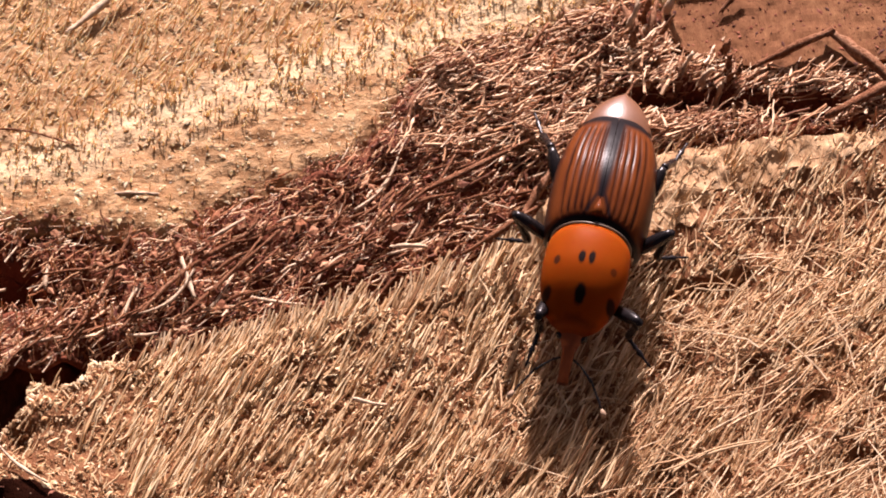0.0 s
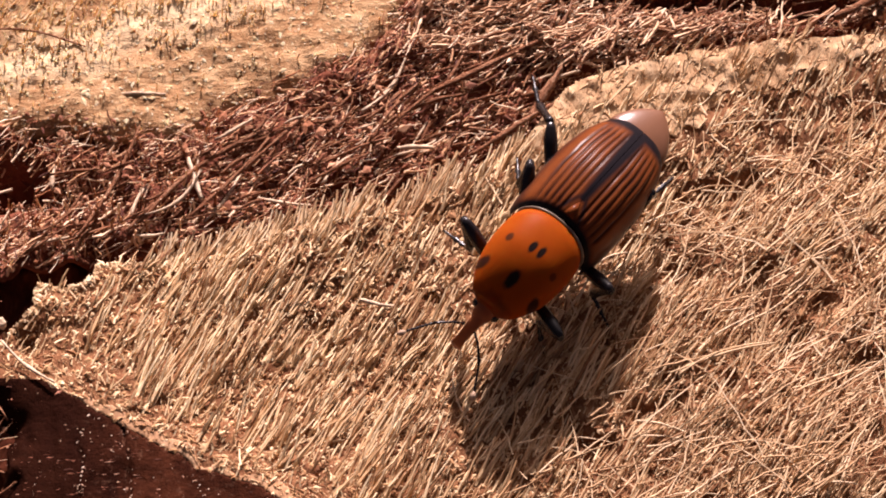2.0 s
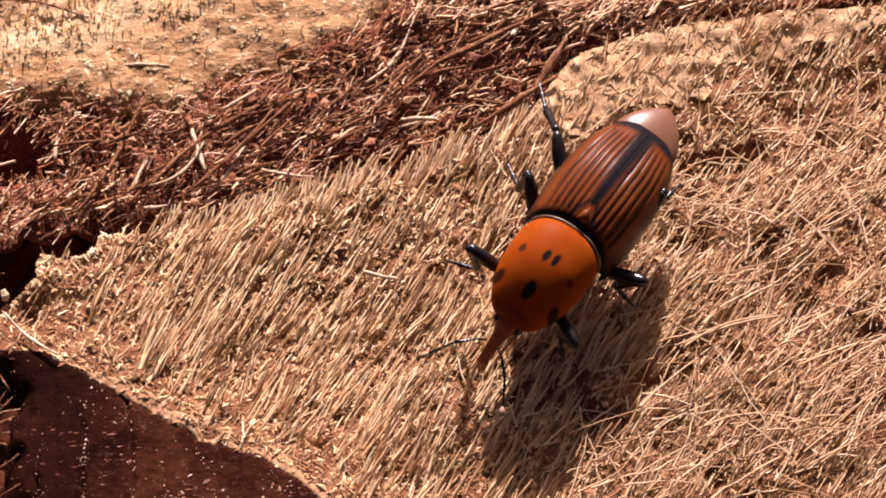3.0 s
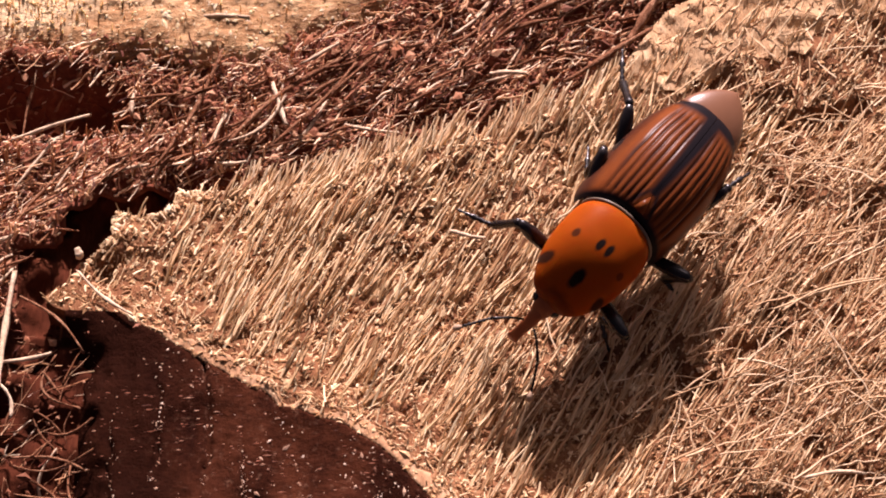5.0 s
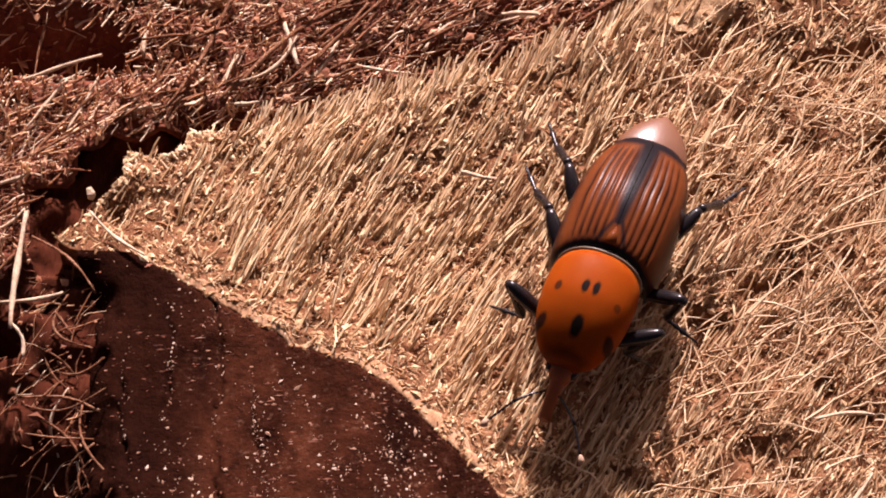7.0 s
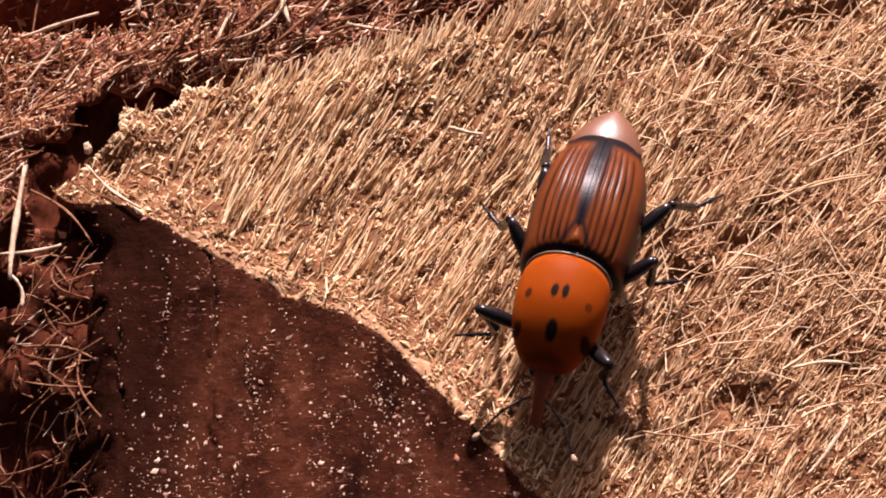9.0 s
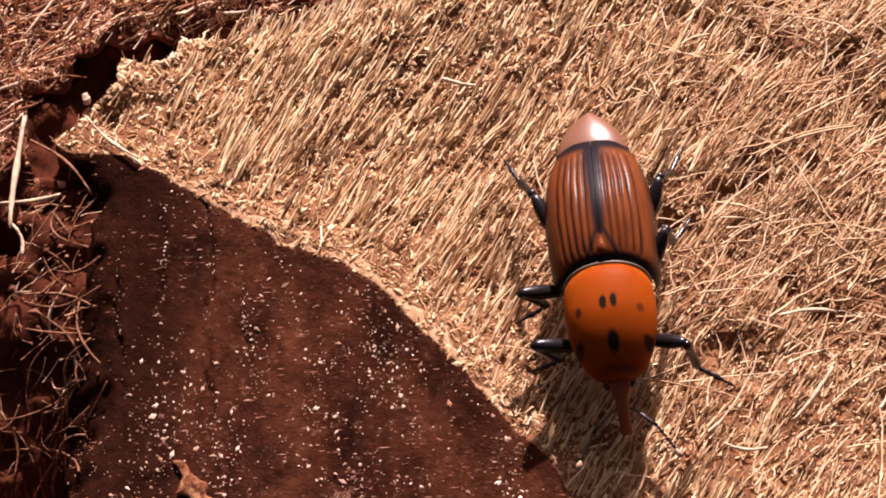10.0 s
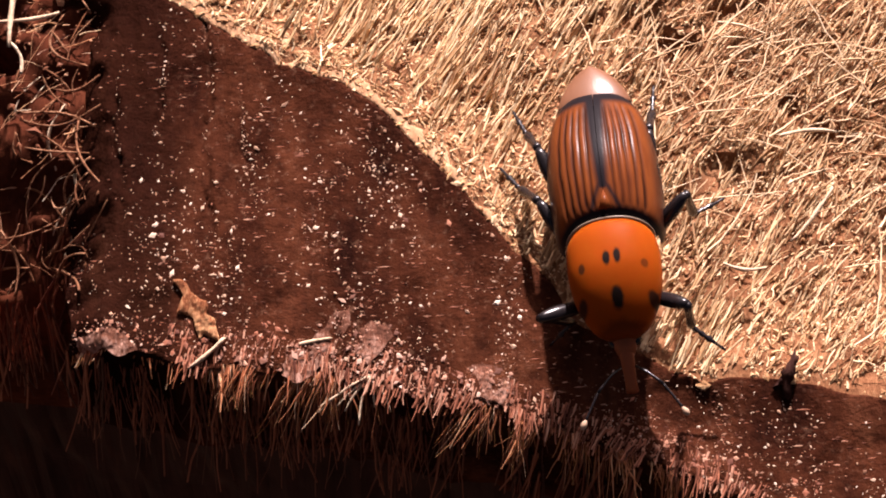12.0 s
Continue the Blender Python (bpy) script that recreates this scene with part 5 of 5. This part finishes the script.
def pronotum():
    rings = []
    for i in range(29):
        y = 9.6 * i / 28
        rings.append(oval(y, spline(PRO_HALF, y), spline(PRO_TOP, y), spline(PRO_LOW, y), 40, 2.25, 0.9 * (1 - min(y / 3, 1))))
    loft("pronotum", rings, ORANGE, weevil, "smooth orange pronotum with seven dark spots")
    rim = [oval(y, 4.4 * f, 8.4 * f + 0.2, 2.2, 40, 2.25, 1.0) for y, f in ((-0.22, 0.93), (-0.16, 0.965), (0.0, 0.985), (0.12, 0.97))]
    loft("collar", rim, RIMGLINT, weevil, "thin rim behind the pronotum, its highlight coloured in grey")
    neck = [oval(y, h, t, 2.0, 24, 2.1, 0.4) for y, h, t in ((-2.4, 3.9, 6.8), (-1.2, 4.25, 7.6), (0.4, 4.1, 7.6))]
    loft("neck", neck, BLACK, weevil)


EL_HALF = [(0.0, 4.6), (0.6, 5.05), (2.0, 5.35), (5.0, 5.5), (8.0, 5.48), (11.0, 5.15), (13.2, 4.55), (14.6, 3.9), (15.3, 3.45)]
EL_TOP = [(0.0, 8.2), (0.6, 8.7), (2.0, 9.1), (5.0, 9.35), (8.0, 9.0), (11.0, 8.15), (13.2, 7.2), (14.6, 6.4), (15.3, 5.9)]


def elytron(side):
    rings, lanes, edges = [], [], []
    rows, cols = 50, 121
    for i in range(rows):
        u = 15.3 * i / (rows - 1)
        half, top = spline(EL_HALF, u), spline(EL_TOP, u)
        low = 3.1 + 0.35 * (u / 15.3)
        ring, lane_row, edge_row = [], [], []
        for j in range(cols):
            w = j / (cols - 1)
            a = math.pi / 2 * (1 - w) - 0.5 * max(0, w - 0.9)
            c, s = math.cos(a), math.sin(a)
            x = half * abs(c) ** (2 / 2.35)
            z = low + (top - low) * math.copysign(abs(s) ** (2 / 2.35), s)
            across = x / half
            cycle = (across * 7.6) % 1.0
            groove = math.exp(-((cycle - 0.5 - 0.05 * value_noise(u, w * 8, 2.0, 97)) / (0.235 + 0.05 * value_noise(u + 20 * side, w * 30, 1.6, 96))) ** 2) * min(1, max(0, (w - 0.03) / 0.05)) * min(1.0, max(0.0, (0.80 - across) / 0.04))
            groove *= min(1, max(0, (u - 0.2) / 1.0)) * min(1, max(0, (13.8 - u) / 1.2))
            z -= 0.13 * groove * s
            x -= 0.13 * groove * c
            # the tail edge curves forward towards the flank, the front edge slopes back to the scutellum
            y = -u - 0.55 * math.cos(w * 1.5) * min(1.0, max(0.0, (u - 11) / 4)) - 1.4 * (1 - u / 15.3) * (math.cos(w * 1.35)) ** 2
            x += 0.03
            ring.append((side * x, y, z))
            lane_row.append(groove * float(0.72 + 0.28 * value_noise(u + 40 * side, w * 24, 3.0, 98)))
            seam = max(0.0, 1 - max(0.0, x - (0.12 + 0.035 * u)) / (0.4 + 0.05 * u))
            vee = max(0.0, 1 - abs(x - max(0.0, 1.45 - 0.40 * (u - 0.4))) / 0.42) if u < 4.4 else 0.0
            tail = min(1.0, max(0.0, (u - 13.5) / 0.8))
            front = min(1.0, max(0.0, (0.75 - u) / 0.4))
            outer = min(1.0, max(0.0, (across - 0.84) / 0.14)) * 0.7
            edge_row.append(max(seam if u > 2.6 else 0.0, vee, tail, front, outer))
        if side < 0:
            ring, lane_row, edge_row = ring[::-1], lane_row[::-1], edge_row[::-1]
        rings.append(ring), lanes.append(lane_row), edges.append(edge_row)
    return loft("wing_case", rings, BROWNSHELL, weevil, "ribbed orange-brown wing case with dark grooves", close=False, attrs={"lane": lanes, "edge": edges})


def weevil_body():
    pronotum()
    elytron(1)
    elytron(-1)
    belly = [oval(y, h, t, l, 28, 2.2) for y, h, t, l in ((-0.8, 4.0, 7.0, 2.2), (-3, 5.2, 7.2, 1.7), (-7, 5.6, 7.4, 1.5), (-11, 5.0, 6.8, 1.9), (-14, 3.8, 5.6, 2.6), (-16, 2.4, 4.6, 3.2))]
    loft("abdomen", belly, BLACK, weevil, "black underside of the abdomen")
    tail = []
    for i in range(15):
        u = i / 14
        tail.append(oval(-15.0 - 4.9 * u, max(0.15, 3.7 * (1 - u ** 1.5) ** 0.7), 5.95 - 1.45 * u ** 1.8, 3.0 + 0.9 * u, 28, 1.9))
    loft("tail_plate", tail, TAIL, weevil, "glossy pinkish-tan tail plate")
    scut = [(-0.62, -1.85, 8.72), (0.62, -1.85, 8.72), (0.36, -2.7, 9.12), (0.0, -3.6, 9.20), (-0.36, -2.7, 9.12), (0.0, -1.9, 9.10)]
    verts = np.array(scut + [(x, y, z - 0.5) for x, y, z in scut[:5]])
    faces = [[k, (k + 1) % 5, 5] for k in range(5)] + [[(k + 1) % 5, k, 6 + k, 6 + (k + 1) % 5] for k in range(5)]
    fill("scutellum", verts, faces, BROWNSHELL, weevil, smooth=True, label="small orange triangular plate between the wing cases")
    head = [oval(y, h, t, l, 24, 2.0) for y, h, t, l in ((8.0, 1.8, 4.4, 1.9), (9.2, 1.5, 3.8, 1.7), (10.0, 1.1, 3.3, 1.5), (10.7, 0.8, 2.8, 1.3))]
    skull = loft("head", head, SNOUT, weevil, "dark reddish head")
    beak = []
    for i in range(15):
        u = i / 14
        y, z = 10.0 + 3.3 * u, 2.5 - 0.9 * u - 2.4 * u * u
        r = 0.76 - 0.24 * u + 0.10 * max(0, u - 0.8) * 5
        beak.append(oval(y, r, z + r * 0.85, z - r * 0.85, 16, 2.0))
    loft("snout", beak, SNOUT, weevil, "long curved reddish-brown snout")
    for side in (-1, 1):
        eye = [oval(y, h, 3.7 + h, 3.7 - h, 14, 2.0) for y, h in ((11.3, 0.15), (11.5, 0.5), (11.9, 0.65), (12.3, 0.5), (12.5, 0.15))]
        eye = [[(x + side * 1.05, y - 2.5, z - 1.2) for x, y, z in ring] for ring in eye]
        loft("eye", eye, BLACK, skull, "black eye")
        antenna(side)


def tube(points, radii, k=8):
    pts = [Vector(p) for p in points]
    rings = []
    for i, p in enumerate(pts):
        way = (pts[min(i + 1, len(pts) - 1)] - pts[max(i - 1, 0)]).normalized()
        a = way.cross(Vector((0.1, 0.2, 1.0))).normalized()
        b = a.cross(way)
        rings.append([tuple(p + (a * math.cos(2 * math.pi * j / k) + b * math.sin(2 * math.pi * j / k)) * radii[i]) for j in range(k)])
    return rings


def antenna(side):
    s = side
    scape = [(s * 0.7, 12.2, 2.7), (s * 1.6, 12.9, 2.9), (s * 2.7, 14.0, 2.8), (s * 3.1, 14.4, 2.7)]
    base = loft("antenna", tube(scape, [0.13, 0.12, 0.15, 0.2]), BLACK, weevil, "thin dark elbowed antenna")
    beads = [(s * (3.1 + 1.5 * u), 14.4 + 2.4 * u, 2.7 - 0.6 * u) for u in np.linspace(0, 1, 13)]
    loft("antenna_beads", tube(beads, [0.16 if i % 2 else 0.10 for i in range(13)]), BLACK, base)
    club = [(s * (4.6 + 0.5 * u), 16.8 + 0.8 * u, 2.1 - 0.3 * u) for u in np.linspace(0, 1, 6)]
    loft("antenna_club", tube(club, [0.1, 0.22, 0.3, 0.32, 0.26, 0.1]), CLUB, base, "orange-brown antenna club")


weevil_body()

FEMUR, TIBIA, TARSUS = 5.6, 5.2, 4.0
COXA = {"F": (2.9, 5.2, 2.9), "M": (3.9, -1.2, 2.7), "H": (4.3, -6.5, 2.8)}


def leg():
    """A thigh along +y with a shin and a foot under it, each along its own +y."""
    u = np.linspace(0, 1, 11)
    thigh = loft("leg", [oval(FEMUR * v, r, r * 0.9, -r * 0.9, 12, 2.0) for v, r in zip(u, [0.38, 0.52, 0.62, 0.68, 0.72, 0.75, 0.76, 0.74, 0.66, 0.55, 0.36])], BLACK, weevil, "glossy black leg")
    shin = loft("shin", [oval(TIBIA * v, r, r, -r, 10, 2.0) for v, r in zip(u, [0.38, 0.48, 0.44, 0.42, 0.41, 0.41, 0.43, 0.46, 0.5, 0.48, 0.3])], BLACK, thigh)
    seg = [0.2, 0.26, 0.16, 0.28, 0.17, 0.34, 0.2, 0.14, 0.12, 0.16, 0.05]
    foot = loft("foot", [oval(TARSUS * v, r * 1.1, r * 0.8, -r * 0.8, 8, 2.0) for v, r in zip(u, seg)], BLACK, thigh)
    return thigh, shin, foot


LEGS = {key: leg() for key in ("RF", "RM", "RH", "LF", "LM", "LH")}

# where each foot's tip stands beside the body: seconds, millimetres to its right and ahead
TIPS = {}
TIPS["RF"] = [(0.0, 4.1, 12.4), (0.5, 5.8, 6.7), (1.0, 8.8, 2.5), (1.5, 5.3, 7.3), (2.0, 7.9, 4.7), (2.5, 9.2, 5.1), (4.5, 5.4, 8.6), (5.0, 12.5, 7.7), (5.5, 15.9, 3.6), (6.0, 6.8, 10.0), (6.5, 11.7, 2.5), (7.0, 8.3, 4.2), (7.5, 11.2, 9.3), (9.5, 8.5, 5.4), (10.0, 7.7, 5.4), (10.5, 5.5, 7.2), (11.0, 6.2, 5.3), (11.5, 6.4, 6.7), (12.0, 6.0, 6.3)]
TIPS["RM"] = [(0.0, 9.5, -1.9), (0.5, 10.9, -8.5), (1.0, 10.0, -6.7), (1.5, 8.3, -6.6), (2.0, 8.3, -6.9), (2.5, 10.7, -6.2), (4.5, 7.8, -6.7), (5.0, 6.8, -6.2), (5.5, 13.6, -7.6), (6.0, 11.8, -11.5), (6.5, 12.4, -10.5), (7.0, 11.4, -11.8), (7.5, 9.1, -10.4), (9.5, 12.8, -6.1), (10.0, 8.6, -0.3), (10.5, 10.6, 0.2), (11.0, 11.0, -3.9), (11.5, 9.9, -8.3), (12.0, 10.3, -12.5)]
TIPS["RH"] = [(0.0, 9.4, -18.3), (0.5, 10.6, -17.8), (1.0, 11.3, -16.1), (1.5, 10.3, -15.3), (2.0, 13.0, -15.3), (2.5, 13.3, -15.9), (4.5, 12.8, -16.4), (5.0, 11.2, -16.8), (5.5, 10.4, -17.9), (6.0, 7.8, -18.9), (6.5, 8.0, -18.0), (7.0, 11.1, -17.5), (7.5, 10.8, -17.7), (9.5, 6.2, -19.2), (10.0, 9.2, -18.4), (10.5, 8.5, -18.7), (11.0, 6.8, -19.1), (11.5, 8.4, -18.7), (12.0, 8.4, -18.7)]
TIPS["LF"] = [(0.0, -8.5, 9.5), (0.5, -8.4, 7.7), (1.0, -6.2, 4.9), (1.5, -4.5, 7.9), (2.0, -5.9, 6.5), (2.5, -5.5, 7.1), (4.5, -6.4, 6.2), (5.0, -6.9, 6.8), (5.5, -6.2, 5.0), (6.0, -7.2, 9.3), (6.5, -7.5, 8.4), (7.0, -5.9, 3.9), (7.5, -7.2, 5.0), (9.5, -7.7, 10.6), (10.0, -10.9, 9.9), (10.5, -12.2, 5.6), (11.0, -10.4, 9.4), (11.5, -11.8, 5.0), (12.0, -9.3, 10.5)]
TIPS["LM"] = [(0.0, -9.8, -4.2), (0.5, -9.9, 2.1), (1.0, -10.5, -1.8), (1.5, -12.4, -3.8), (2.0, -10.1, 0.5), (2.5, -7.2, -1.1), (4.5, -9.9, -3.7), (5.0, -10.1, -1.7), (5.5, -9.0, -3.8), (6.0, -10.1, -6.0), (6.5, -6.5, -8.2), (7.0, -10.5, -0.1), (7.5, -9.9, -5.9), (9.5, -11.2, -5.5), (10.0, -8.9, -8.9), (10.5, -9.1, -5.1), (11.0, -7.6, -4.0), (11.5, -8.1, -2.0), (12.0, -11.3, -5.6)]
TIPS["LH"] = [(0.0, -7.6, -18.4), (0.5, -6.8, -17.2), (1.0, -5.2, -19.3), (1.5, -7.3, -14.5), (2.0, -5.3, -17.2), (2.5, -5.2, -15.7), (4.5, -5.2, -16.7), (5.0, -6.7, -16.7), (5.5, -7.1, -12.8), (6.0, -8.4, -14.1), (6.5, -10.2, -18.0), (7.0, -9.5, -18.3), (7.5, -8.9, -14.5), (9.5, -12.5, -16.0), (10.0, -9.0, -17.1), (10.5, -11.3, -17.4), (11.0, -8.2, -15.5), (11.5, -6.9, -17.2), (12.0, -5.9, -19.2)]

# the weevil's way: seconds, place in millimetres, heading, pitch and roll in degrees
WAY = [
    (0, 26.93, 17.78, 166.2, -3.5, -1.3),
    (0.5, 26.59, 12.73, 160.8, -6.5, -3.9),
    (1, 26.21, 8.02, 163.2, -4.1, -3.0),
    (1.5, 23.71, 8.71, 155.0, -1.9, -6.4),
    (2, 20.41, 7.71, 139.9, -3.0, -16.5),
    (2.5, 22.11, 4.25, 144.4, -4.2, -10.6),
    (4.5, 17.84, 2.23, 138.8, -4.8, -16.5),
    (5, 16.67, 1.14, 139.7, -4.6, -23.0),
    (5.5, 16.33, -3.27, 143.1, -0.5, -10.9),
    (6, 15.77, -6.36, 153.6, -0.6, -0.1),
    (6.5, 16.74, -11.11, 163.1, -1.5, -1.2),
    (7, 14.61, -12.24, 158.6, 1.2, -3.8),
    (7.5, 11.91, -15.62, 153.1, -0.1, -4.1),
    (9.5, 16.07, -19.12, 175.3, -0.8, 5.4),
    (10, 18.79, -24.01, 184.5, -0.5, 8.0),
    (10.5, 17.46, -26.37, 180.8, 4.8, 2.0),
    (11, 18.07, -30.18, 182.6, 1.0, 5.9),
    (11.5, 17.34, -34.44, 184.3, 2.0, 3.5),
    (12, 18.88, -38.86, 185.0, 2.4, 8.5),
]
RIDE = 2.2


def along(at, way, up):
    """The pose at a point whose +y runs along way."""
    y = way.normalized()
    x = y.cross(up).normalized()
    z = x.cross(y)
    return Matrix(((x.x, y.x, z.x, at.x), (x.y, y.y, z.y, at.y), (x.z, y.z, z.z, at.z), (0, 0, 0, 1)))


def bent_leg(key, x, y):
    """Poses of thigh (in the weevil's space), shin and foot (in the thigh's) for a foot tip at x, y."""
    side = 1 if key[0] == "R" else -1
    cx, cy, cz = COXA[key[1]]
    hip = Vector((side * cx, cy, cz)) * MM
    tip = Vector((x, y, -0.3)) * MM
    flat = Vector((tip.x - hip.x, tip.y - hip.y, 0))
    reach = max(flat.length, 0.004)
    out = flat.normalized()
    ankle_reach = max(reach - TARSUS * MM * 0.92, reach * 0.5)
    ankle = Vector((hip.x, hip.y, 0)) + out * ankle_reach + Vector((0, 0, 0.0009))
    span = ankle - hip
    a, b = FEMUR * MM, TIBIA * MM
    d = min(span.length, (a + b) * 0.985)
    d = max(d, abs(a - b) + 0.0012)
    span = span.normalized() * d
    h = (a * a - b * b + d * d) / (2 * d)
    rise = math.sqrt(max(a * a - h * h, 0))
    up = (Vector((0, 0, 1)) - span.normalized() * span.normalized().z).normalized()
    knee = hip + span.normalized() * h + up * rise
    ankle = hip + span
    foot_way = (tip - ankle) if (tip - ankle).length > 1e-5 else out
    turn = Vector((0, 0, 1))
    thigh = along(hip, knee - hip, turn)
    back = thigh.inverted()
    return thigh, back @ along(knee, ankle - knee, turn), back @ along(ankle, foot_way, turn)


def motions():
    walk(weevil, [(t, pose(x * MM, y * MM, RIDE * MM) @ pose(0, 0, 0, 0, 0, head) @ pose(0, 0, 0, tilt, 0, 0) @ pose(0, 0, 0, 0, roll, 0)) for t, x, y, head, tilt, roll in WAY])
    for key, rows in TIPS.items():
        poses = [(t, bent_leg(key, x, y)) for t, x, y in rows]
        for n in range(3):
            walk(LEGS[key][n], [(t, p[n]) for t, p in poses])


motions()
